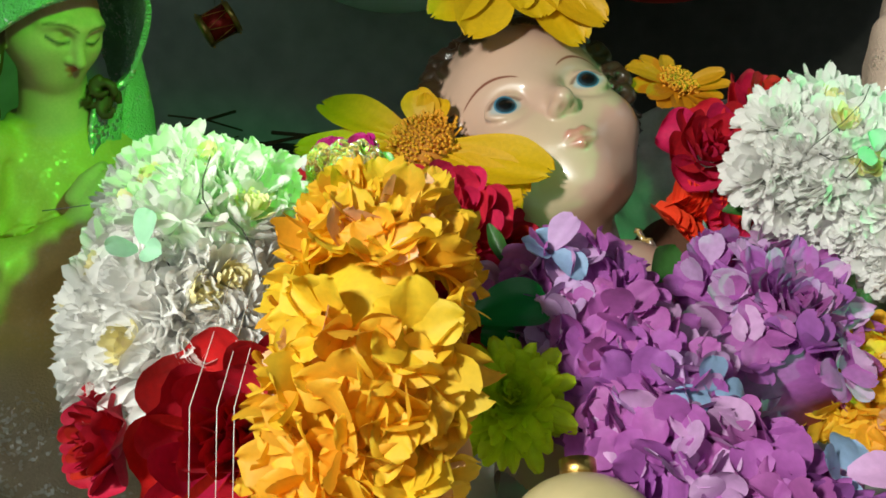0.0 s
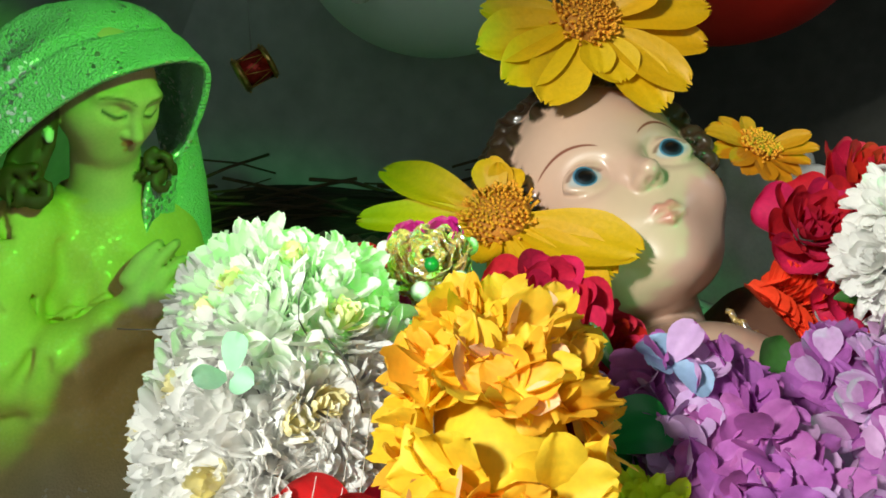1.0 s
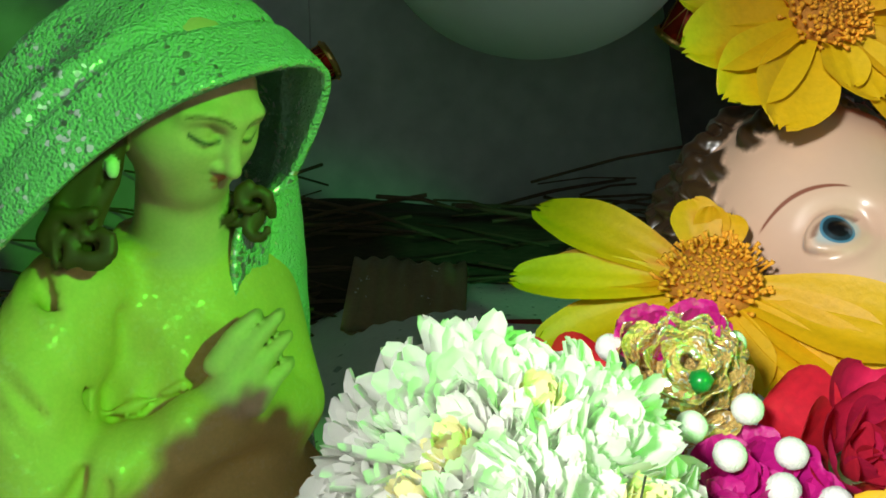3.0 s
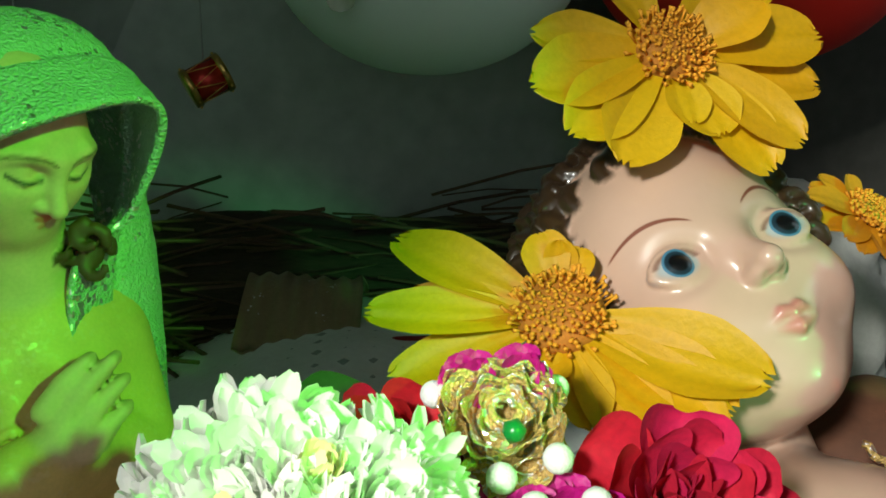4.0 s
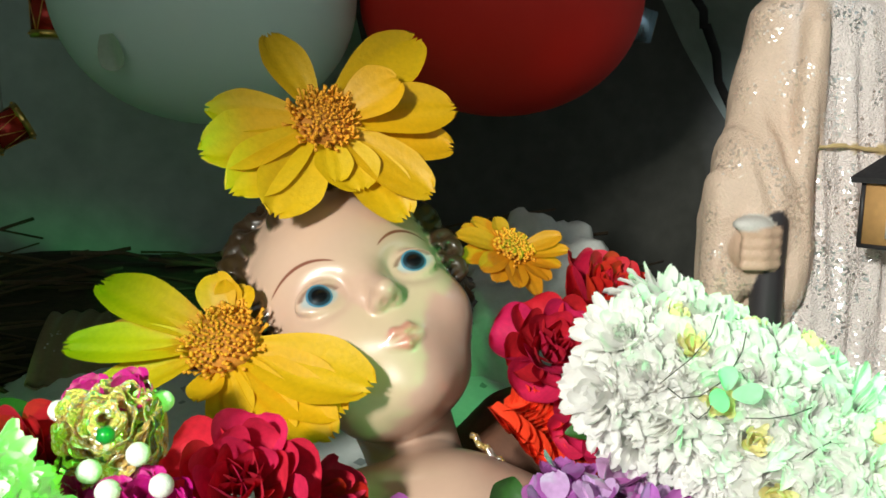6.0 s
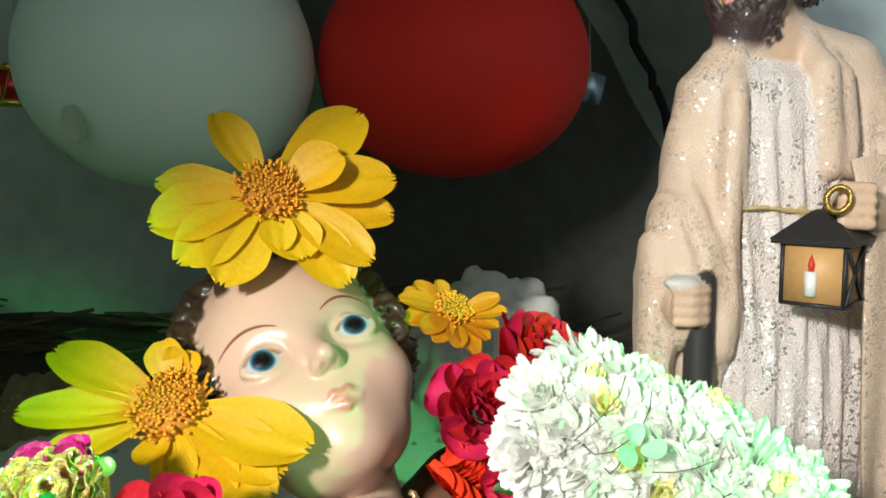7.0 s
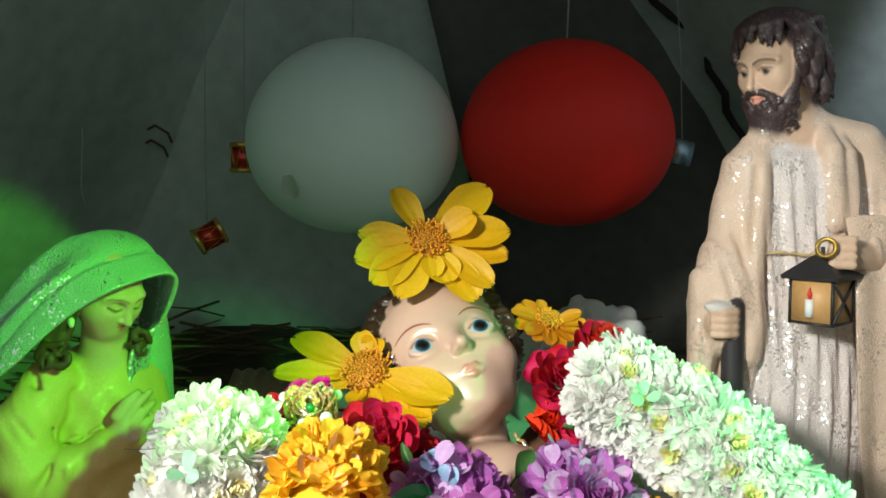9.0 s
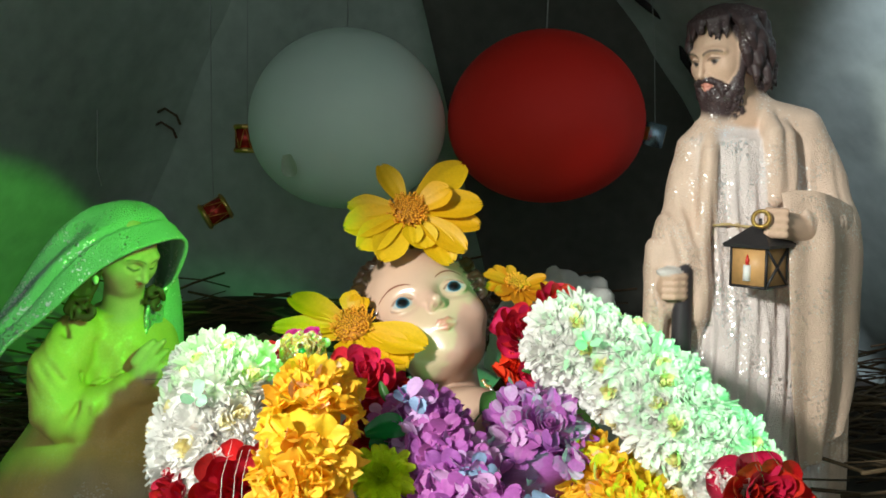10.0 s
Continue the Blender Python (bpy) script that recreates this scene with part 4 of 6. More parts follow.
            for t in np.linspace(0, 1, 8):
                z = 20 + (low - 20) * t
                r = 20.8 + 1.6 * math.sin(math.pi * t) + 2.4 * math.sin(11 * t + w)
                path.append((r * wide + 1.2 * math.cos(9 * t + w) * out, -6 + (r - 1.5) * out - 1.2 * math.cos(9 * t + w) * wide, z))
            s.limb([h.at(*q) for q in path], [0.0028, 0.0031, 0.0034, 0.0036, 0.0036, 0.0036, 0.0034, 0.0032, 0.0028, 0.0012], hair, 0.0007)
    # cloak over both shoulders, its edges folded back
    s.limb([(0.254, 0.402, 0.304), (0.241, 0.404, 0.284), (0.233, 0.402, 0.250), (0.226, 0.397, 0.205)], [0.012, 0.0155, 0.0165, 0.0175], cloak, 0.010)
    s.limb([(0.282, 0.404, 0.312), (0.316, 0.404, 0.300), (0.331, 0.400, 0.262), (0.335, 0.390, 0.226)], [0.013, 0.0170, 0.0190, 0.0185], cloak, 0.012)
    s.limb([(0.286, 0.402, 0.318), (0.286, 0.380, 0.296), (0.288, 0.374, 0.250)], [0.0050, 0.0075, 0.0060], cloak, 0.003)
    s.limb([(0.294, 0.406, 0.317), (0.297, 0.382, 0.294), (0.299, 0.374, 0.250)], [0.0045, 0.0060, 0.0050], cloak, 0.002)
    s.limb([(0.246, 0.392, 0.300), (0.241, 0.380, 0.283), (0.238, 0.376, 0.235), (0.236, 0.376, 0.165)], [0.0030, 0.0050, 0.0050, 0.0045], cloak, 0.008)
    # sleeves and the falling cloak
    s.limb([(0.222, 0.392, 0.222), (0.217, 0.384, 0.202), (0.220, 0.381, 0.176)], [0.017, 0.015, 0.012], cloak, 0.008)
    s.limb([(0.224, 0.382, 0.206), (0.233, 0.380, 0.178), (0.233, 0.384, 0.150)], [0.011, 0.010, 0.0055], cloak, 0.008)
    s.limb([(0.214, 0.398, 0.195), (0.217, 0.400, 0.10), (0.218, 0.402, 0.0)], [0.012, 0.014, 0.018], cloak, 0.010)
    s.limb([(0.335, 0.390, 0.232), (0.318, 0.368, 0.232), (0.298, 0.354, 0.234)], [0.018, 0.015, 0.0125], cloak, 0.008)
    s.limb([(0.328, 0.390, 0.222), (0.331, 0.390, 0.150), (0.331, 0.390, 0.060), (0.330, 0.390, 0.004)], [0.020, 0.0205, 0.0205, 0.020], cloak, 0.012)
    # bell of the sleeve round the staff
    s.limb([(0.230, 0.380, 0.212), (0.236, 0.377, 0.188), (0.2335, 0.376, 0.168)], [0.0100, 0.0078, 0.0052], cloak, 0.006)
    s.limb([(0.209, 0.388, 0.212), (0.2075, 0.387, 0.180), (0.2070, 0.388, 0.130), (0.207, 0.390, 0.05)], [0.0095, 0.0085, 0.0080, 0.009], cloak, 0.006)
    s.limb([(0.2250, 0.366, 0.180), (0.2275, 0.366, 0.162)], [0.0050, 0.0030], None, 0.004, cut=True)
    # hollow of the elbow and creases across the arms
    for line, deep in (([(0.205, 0.385, 0.249), (0.216, 0.374, 0.246), (0.229, 0.372, 0.252)], 0.0022), ([(0.206, 0.380, 0.236), (0.218, 0.370, 0.232), (0.230, 0.370, 0.236)], 0.0016),
                       ([(0.318, 0.372, 0.292), (0.324, 0.376, 0.268), (0.330, 0.372, 0.246)], 0.0020), ([(0.306, 0.378, 0.296), (0.308, 0.378, 0.272), (0.302, 0.372, 0.254)], 0.0022),
                       ([(0.226, 0.382, 0.290), (0.224, 0.377, 0.268), (0.226, 0.374, 0.250)], 0.0016)):
        s.limb(line, [deep * 0.6, deep, deep * 0.5], None, 0.0035, cut=True)
    # fists on staff and ring
    s.ball((0.2145, 0.373, 0.1870), (0.0100, 0.0090, 0.0105), skin, 0.004)
    for k in range(4):
        s.limb([(0.2060, 0.3660, 0.1945 - 0.0046 * k), (0.2130, 0.3632, 0.1950 - 0.0046 * k), (0.2200, 0.3650, 0.1950 - 0.0046 * k)], [0.0024, 0.0026, 0.0024], skin, 0.0008)
    s.ball((0.2100, 0.368, 0.1985), (0.009, 0.006, 0.0035), (0.62, 0.58, 0.54), 0.002)
    s.limb([(0.2215, 0.372, 0.198), (0.2215, 0.372, 0.0)], [0.0068, 0.0075], (0.035, 0.030, 0.034), 0.0008)
    s.limb([(0.300, 0.354, 0.228), (0.276, 0.342, 0.2330)], [0.0105, 0.0100], skin, 0.003)
    for k in range(4):
        s.limb([(0.2680, 0.3395, 0.2425 - 0.0050 * k), (0.2640, 0.3335, 0.2425 - 0.0050 * k), (0.2745, 0.3300, 0.2420 - 0.0050 * k)], [0.0027, 0.0028, 0.0027], skin, 0.0008)
    # rope belt
    s.limb([(0.240, 0.375, 0.2310), (0.252, 0.3725, 0.2320), (0.268, 0.371, 0.2300), (0.29, 0.373, 0.2290)], [0.0013] * 4, (0.58, 0.42, 0.20), 0.001)

    def touch(v, paint):
        a, b, z = h.local(v)
        near = (b > 10) & (np.hypot(a, z) < 22) & (z > -3)
        for k in (-1, 1):
            brush(paint, near * np.clip(1.6 - np.hypot((a - 7.2 * k) / 1.6, (z - 1.2) / 1.6), 0, 1), (0.02, 0.02, 0.025))
            arc = (a * k - 7.5) / 5.5
            brush(paint, near * (np.abs(arc) < 1) * np.clip(1.2 - np.abs(z - 8.0 + 2.0 * arc * arc) * 1.1, 0, 0.85), (0.07, 0.045, 0.04))
            brush(paint, near * (np.abs(a - 7 * k) < 4) * np.clip(1 - np.abs(z - 3.8 + ((a - 7 * k) / 4) ** 2 * 1.5) * 1.6, 0, 0.7), (0.12, 0.07, 0.05))
        return paint
    data = s.mesh("standing_statue", (0.178, 0.315, -0.004), (0.370, 0.465, 0.402), 0.0016, touch, (h.at(0, 6, -6), 0.034))
    # the cloak that falls over the forearm, its hem cut aslant
    sheet = draped_sheet(
        [(0.280, 0.350, 0.254), (0.283, 0.3445, 0.225), (0.286, 0.345, 0.185), (0.292, 0.349, 0.120), (0.303, 0.356, 0.058)],
        [(0.309, 0.349, 0.254), (0.314, 0.3435, 0.225), (0.317, 0.345, 0.185), (0.322, 0.350, 0.125), (0.321, 0.358, 0.073)],
        [(0.342, 0.374, 0.244), (0.349, 0.374, 0.220), (0.350, 0.374, 0.185), (0.348, 0.372, 0.130), (0.339, 0.366, 0.090)],
        (0.312, 0.420, 0.160), 0.0030, 0.0030, lambda u, v: 0.0022 * np.sin(2 * math.pi * (2.1 * v + 0.25 * u + 0.1)) * np.clip(u * 2.5, 0.15, 1) * (1 + 0.3 * np.sin(9 * u)), 90, 60)
    data = merged("standing_statue", data, sheet, (0.66, 0.48, 0.37, 0.55))
    tagged(part("standing_statue", data, ROBE), "standing bearded statue in glittering pink robe and peach cloak", "statue")


infant()
kneeling_figure()
standing_figure()


# ---- balloons ----
def balloon(centre, rx, rz, mat, label):
    ob = thing("balloon", label, "balloon", pose(*centre), "balloons on strings")
    bm = bmesh.new()
    bmesh.ops.create_uvsphere(bm, u_segments=48, v_segments=32, radius=1)
    for v in bm.verts:
        x, y, z = v.co
        v.co = (rx * x, rx * y, rz * z * (1 + 0.05 * z) + 0.0)
    part("skin", bm, mat, ob)
    top = rz * 1.05
    part("string", mesh_of("string", *tube([(0, 0, top), (0.002, 0, top + 0.06), (0, 0.001, top + 0.2)], 0.0008, 5)), STRING, ob)
    return ob


white_balloon = balloon((-0.035, 0.62, 0.318), 0.0965, 0.0880, LATEX_WHITE, "white round balloon hanging on a string, a taped scrap on it")
red_balloon = balloon((0.161, 0.62, 0.322), 0.0975, 0.0850, LATEX_RED, "red round balloon hanging on a string")


# ---- blossoms ----
def wild_sunflower(name, centre, out, roll, size, petals, mat, label, disc, blunt=0.70):
    """A daisy-like blossom: a domed disc with stamens and separate ray petals. petals: angle, length, width, rise, curl."""
    ob = thing(name, label, "flower", frame_of(centre, out, roll))
    bm = bmesh.new()
    bmesh.ops.create_uvsphere(bm, u_segments=20, v_segments=10, radius=1)
    for v in bm.verts:
        v.co = (v.co.x * disc, v.co.y * disc, max(v.co.z, -0.3) * disc * 0.5)
    part("disc", bm, DISC, ob, "brown domed centre")
    pins = []
    rng = random.Random(round(disc * 1e5))
    for k in range(210):
        r = disc * math.sqrt((k + 0.5) / 210) * rng.uniform(0.95, 1.08)
        a = k * 2.39996 + rng.uniform(-0.15, 0.15)
        base = Vector((r * math.cos(a), r * math.sin(a), disc * 0.5 * math.sqrt(max(0, 1 - (r / disc) ** 2)) - 0.0005))
        way = (base + Vector((rng.uniform(-.4, .4) * disc, rng.uniform(-.4, .4) * disc, disc * 0.9))).normalized()
        tall = (0.0012 + 0.0030 * (r / disc) ** 2) * rng.uniform(0.7, 1.25)
        pins.append(tube([base, base + way * tall * 0.6, base + way * tall], 0.00050, 5, lambda t: (0.8, 0.8, 1.5)[round(t * 2)]))
    part("stamen_crown", mesh_of("stamen_crown", *joined(pins)), STAMEN, ob, "ring of orange stamens")
    for k, (angle, length, width, rise, curl) in enumerate(petals):
        shape = petal(length * size, width * size, rise, curl, 0.25, blunt, 0.055, 0.014, 0.010, 16, 16, k, 0.42)
        m = Matrix.Rotation(radians(angle - 90), 4, "Z") @ Matrix.Translation((0, disc * 0.75, 0.0006 * (k % 3) - 0.001))
        part("petal", mesh_of("petal", *shape), mat, ob, at=m)
    return ob


TOP_PETALS = [(116, 41, 17, .15, -.2), (43, 57, 24, .12, -.25), (7, 52, 22, .10, -.2), (-11, 50, 20, .0, -.1), (24, 33, 20, .75, -.7), (-40, 48, 20, .05, -.1),
              (-55, 47, 22, .0, -.1), (-70, 31, 22, .12, -.1), (-86, 26, 14, .2, -.2), (-119, 43, 24, .1, -.15), (-141, 45, 22, .05, -.1), (-164, 46, 24, .05, -.15), (171, 42, 18, .0, -.1)]
LOW_PETALS = [(160, 60, 19, .22, -.35), (-172, 57, 17, .12, -.1), (178, 48, 15, .0, -.1), (-152, 52, 17, -.1, .0), (112, 27, 14, 1.0, -1.0), (82, 22, 11, .9, -1.0), (98, 24, 10, .6, .5), (-14, 57, 25, .10, -.1), (-25, 52, 22, .02, -.1),
              (-33, 55, 22, .05, -.1), (-48, 47, 22, .0, -.05), (-66, 36, 16, .0, .0), (-88, 26, 12, .3, .1)]
SMALL_PETALS = [(127, 21, 10, .3, -.3), (145, 23, 10, .2, -.3), (162, 26, 11, .3, -.4), (-176, 26, 11, .2, -.3), (-155, 24, 10, .3, -.3), (-138, 23, 10, .2, -.3), (-115, 23, 10, .4, -.4), (-95, 25, 11, .3, -.4),
                (-72, 21, 10, .4, -.4), (-52, 22, 10, .6, -.3), (-30, 24, 9, .7, -.3), (-10, 22, 9, .8, -.3), (100, 16, 9, .6, -.3)]


def sized(rows, disc):
    """Petal rows in metres, less the part that the disc hides."""
    return [(a, (n - disc * 750) / 1000, w / 1000, up, bend) for a, n, w, up, bend in rows]


wild_sunflower("wild_sunflower", (0.028, 0.353, 0.241), (0.10, -0.80, 0.50), 0, 1.0, sized(TOP_PETALS, 0.0108), PETAL_GOLD, "large golden wild sunflower with notched petals on the infant's hair", 0.0108)
wild_sunflower("wild_sunflower", (-0.007, 0.324, 0.168), (-0.26, -0.62, 0.74), 0, 1.0, sized(LOW_PETALS, 0.0125), PETAL_GOLD, "golden wild sunflower lying against the infant's cheek", 0.0125)
wild_sunflower("small_sunflower", (0.103, 0.366, 0.190), (0.25, -0.62, 0.74), 0, 1.0, sized(SMALL_PETALS, 0.006), PETAL_ORANGE, "small orange daisy-like flower beside the infant's head", 0.006)


def mum_mesh(seed, radius, count, wide, mats, heart=0.0, under=None):
    """A chrysanthemum head: rounded petals in a spiral, upright in the middle, spread at the rim; heart: the share of yellow middle petals."""
    rng = random.Random(seed)
    pieces, slots = [], []
    for k in range(count):
        f = (k + 0.5) / count
        rise = (1.50 - 1.55 * f ** 0.8 if not heart else 1.15 - 1.25 * f ** 0.7) + rng.uniform(-0.25, 0.25)
        length = radius * (0.50 + 0.50 * f) * rng.uniform(0.8, 1.1) * (0.8 if f < heart else 1)
        shape = petal(length, wide * (0.6 if f < heart else 1) * rng.uniform(0.75, 1.3), rise, 0.5 * (1 - f) - 0.6 * f + rng.uniform(-0.5, 0.5), 0.7, 1.0, 0, 0.04, 0, 5, 4, seed * 100 + k, 0.5)
        m = Matrix.Rotation(k * 2.39996 + rng.uniform(-0.3, 0.3), 4, "Z") @ Matrix.Translation((0, radius * 0.22 * f, radius * (0.22 * (1 - f) + (0.16 if f < heart else 0))))
        if under:
            part("petal", mesh_of("petal", *shape), mats[0], under, at=m)
            continue
        pieces.append(moved(shape, m))
        slots += [1 if f < heart else 0] * len(shape[1])
    if under:
        return under
    data = mesh_of("blossom", *joined(pieces))
    for mat in mats:
        data.materials.append(mat)
    data.polygons.foreach_set("material_index", slots)
    return data


def floret_mesh(seed, size, count, cup, mats, odd=0.0, blunt=0.95, ripple=0.06):
    """A loose blossom of a few broad rounded petals; odd: the share of petals in the second colour."""
    rng = random.Random(seed)
    pieces, slots = [], []
    for k in range(count):
        shape = petal(size * rng.uniform(0.8, 1.2), size * rng.uniform(0.75, 1.05), rng.uniform(0.0, 1.15), rng.uniform(-1.2, 0.8), cup * rng.uniform(-0.6, 1.5), blunt * rng.uniform(0.8, 1.1), 0, ripple, 0.012, 7, 6, seed * 50 + k, 0.3)
        pieces.append(moved(shape, Matrix.Rotation(k * 6.283 / count + rng.uniform(-0.35, 0.35), 4, "Z") @ Matrix.Translation((0, 0.0008, 0))))
        slots += [1 if rng.random() < odd else 0] * len(shape[1])
    data = mesh_of("blossom", *joined(pieces))
    for mat in mats:
        data.materials.append(mat)
    data.polygons.foreach_set("material_index", slots)
    return data


def long_bloom(ob, seed, radius, count, wide, mats):
    """A double flower of long strap petals, loose and ruffled, more of the paler ones at the rim."""
    rng = random.Random(seed)
    for k in range(count):
        f = (k + 0.5) / count
        shape = petal(radius * (0.55 + 0.45 * f) * rng.uniform(0.85, 1.15), wide * rng.uniform(0.7, 1.2), 1.45 - 1.25 * f ** 0.9 + rng.uniform(-0.2, 0.2), -0.5 * f + rng.uniform(-0.4, 0.5), 0.8 * rng.uniform(-0.3, 1.4), 0.75, 0, 0.045, 0.03, 8, 6, seed * 200 + k, 0.3)
        m = Matrix.Rotation(k * 2.39996 + rng.uniform(-0.25, 0.25), 4, "Z") @ Matrix.Translation((0, radius * 0.10 * f, radius * 0.18 * (1 - f)))
        part("petal", mesh_of("petal", *shape), mats[1 if rng.random() < 0.25 + 0.3 * f else 0], ob, at=m)


def heap(ob, spine, radius, meshes, mat, count, seed, facing=(0.0, -0.6, 0.75), name="blossom", jitter=0.5, squash=0.9):
    """Blossoms set as parts on the skin of a thick rope that follows the spine, on the side that faces outwards."""
    rng = random.Random(seed)
    pts = [Vector(p) for p in spine]
    face = Vector(facing).normalized()
    lengths = [(b - a).length for a, b in zip(pts, pts[1:])]
    total = sum(lengths)
    made = 0
    for k in range(count):
        d = total * (k + 0.5) / count
        i = 0
        while i < len(lengths) - 1 and d > lengths[i]:
            d -= lengths[i]
            i += 1
        p = pts[i].lerp(pts[i + 1], min(d / lengths[i], 1))
        axis = (pts[i + 1] - pts[i]).normalized()
        side = axis.cross(face).normalized()
        top = side.cross(axis).normalized()
        if top.dot(face) < 0:
            top = -top
        a = math.radians(-95 + 190 * ((k * 0.618034) % 1))
        out = (top * math.cos(a) + side * math.sin(a)).normalized()
        r = radius(((k + 0.5) / count)) if callable(radius) else radius
        centre = p + out * r * squash
        out = (out + Vector((rng.uniform(-1, 1), rng.uniform(-1, 1), rng.uniform(-1, 1))) * jitter).normalized()
        if k == 0:
            out = (out - axis).normalized()
        m = frame_of(centre, out, rng.uniform(0, 6.28)) @ Matrix.Scale(rng.uniform(0.85, 1.15), 4)
        part(name, meshes[k % len(meshes)], mat, ob, at=m)
        made += 1


def core(ob, spine, radius, mat):
    part("packing", mesh_of("packing", *tube(spine, radius, 12)), mat, ob)


def garland(name, label, spine, radius, meshes, mat, count, seed, core_mat, **more):
    ob = thing(name, label, "garland")
    r = radius(0.5) if callable(radius) else radius
    core(ob, spine, r * 0.8, core_mat)
    heap(ob, spine, radius, meshes, mat, count, seed, **more)
    return ob


MUM_PAINTS = (PETAL_WHITE, PETAL_CREAM)
WHITE_MUMS = [mum_mesh(k, 0.0170, 150, 0.0042, MUM_PAINTS, (0.16, 0.0, 0.0, 0.0, 0.13)[k]) for k in range(5)]
AMBER_FLORETS = [floret_mesh(20 + k, 0.0100, 9, 0.45, (PETAL_AMBER, PETAL_PEACH), (0.1, 0.0, 0.2, 0.0, 0.1)[k], 0.55, 0.085) for k in range(5)]
MAUVE_FLORETS = [floret_mesh(40 + k, 0.0098, 7, 0.35, (PETAL_PURPLE, PETAL_LILAC), (0.1, 0.3, 0.0, 0.2, 0.5)[k], 0.85, 0.07) for k in range(5)]

garland("white_garland", "thick garland of white chrysanthemums tinged green", [(0.116, 0.284, 0.168), (0.150, 0.252, 0.152), (0.178, 0.228, 0.126), (0.198, 0.216, 0.098)], 0.021, WHITE_MUMS, None, 58, 3, PETAL_WHITE)
garland("white_bunch", "bunch of white chrysanthemums beside the kneeling statue", [(-0.068, 0.240, 0.153), (-0.067, 0.212, 0.140), (-0.067, 0.198, 0.118)], 0.020, WHITE_MUMS, None, 34, 5, PETAL_WHITE)
garland("amber_garland", "garland of amber yellow papery blossoms", [(-0.016, 0.196, 0.157), (-0.014, 0.166, 0.147), (-0.022, 0.148, 0.09), (-0.027, 0.142, 0.05)], 0.0165, AMBER_FLORETS, None, 112, 7, PETAL_AMBER)
garland("amber_garland", "short garland of amber yellow blossoms between mauve and white ones", [(0.122, 0.242, 0.104), (0.140, 0.215, 0.094), (0.160, 0.190, 0.075)], 0.0165, AMBER_FLORETS, None, 64, 8, PETAL_AMBER)
garland("mauve_garland", "loose heap of mauve hydrangea blossoms", [(0.032, 0.232, 0.136), (0.046, 0.205, 0.116), (0.062, 0.175, 0.100), (0.085, 0.150, 0.085)], 0.0185, MAUVE_FLORETS, None, 96, 9, PETAL_PURPLE)
garland("mauve_garland", "round heap of mauve hydrangea blossoms", [(0.100, 0.268, 0.120), (0.098, 0.245, 0.116), (0.098, 0.222, 0.100)], 0.024, MAUVE_FLORETS, None, 30, 10, PETAL_PURPLE)
bloom = thing("mauve_bloom", "large double mauve flower with long ruffled petals", "flower", frame_of((0.103, 0.238, 0.122), (0.05, -0.76, 0.64)))
long_bloom(bloom, 77, 0.0265, 120, 0.0085, (PETAL_PURPLE, PETAL_LILAC))


def rose(centre, out, size, mat, label, seed, turns=26):
    ob = thing("rose", label, "rose", frame_of(centre, out, seed), "roses")
    rng = random.Random(seed)
    for k in range(turns):
        f = (k + 0.5) / turns
        length = size * (0.62 + 0.48 * f)
        shape = petal(length, size * (0.50 + 0.85 * f), 1.52 - 0.80 * f ** 1.4 + rng.uniform(-0.06, 0.06), 0.25 - 1.25 * f ** 2 + rng.uniform(-0.12, 0.12), 1.5 - 0.55 * f, 1.0, 0, 0.028, 0, 10, 10, seed * 30 + k, 0.55)
        m = Matrix.Rotation(k * 2.39996 + rng.uniform(-0.2, 0.2), 4, "Z") @ Matrix.Translation((0, -size * (0.02 + 0.34 * f), size * 0.2 * (1 - f))) @ Matrix.Rotation(math.pi, 4, "Z") @ Matrix.Translation((0, 0, 0))
        part("petal", mesh_of("petal", *shape), mat, ob, at=m)
    return ob


rose((0.099, 0.304, 0.165), (-0.1, -0.8, 0.5), 0.0150, PETAL_ROSE, "crimson pink rose beside the infant's chin", 1)
rose((0.112, 0.292, 0.148), (-0.2, -0.8, 0.2), 0.012, PETAL_ROSE, "small crimson rose against the white garland", 8)
rose((0.124, 0.325, 0.176), (0.2, -0.5, 0.8), 0.015, PETAL_RED, "dark red rose above another rose", 2)
rose((0.002, 0.256, 0.147), (0.0, -0.75, 0.6), 0.016, PETAL_ROSE, "crimson rose under the sunflower", 3)
rose((0.008, 0.245, 0.126), (0.2, -0.8, 0.4), 0.015, PETAL_ROSE, "crimson rose below another rose", 9)
rose((0.018, 0.262, 0.135), (0.5, -0.7, 0.4), 0.013, PETAL_RED, "dark crimson rose in the shade of a sunflower", 10)
rose((-0.054, 0.275, 0.146), (-0.3, -0.7, 0.6), 0.015, PETAL_ROSE, "dark pink rose behind the white bunch", 4)
rose((-0.045, 0.172, 0.115), (0.0, -0.80, 0.45), 0.0195, PETAL_RED, "large deep red rose below the white bunch", 5)
rose((-0.077, 0.178, 0.113), (-0.6, -0.7, 0.2), 0.0100, PETAL_RED, "drooping dark red rose at the bunch's edge", 6)
rose((0.200, 0.192, 0.104), (0.0, -0.85, 0.4), 0.019, PETAL_RED, "bright red rose at the garland's lower end", 7)
rose((0.220, 0.196, 0.092), (0.5, -0.7, 0.3), 0.013, PETAL_RED, "dark red rose hanging at the garland's lower end", 11)


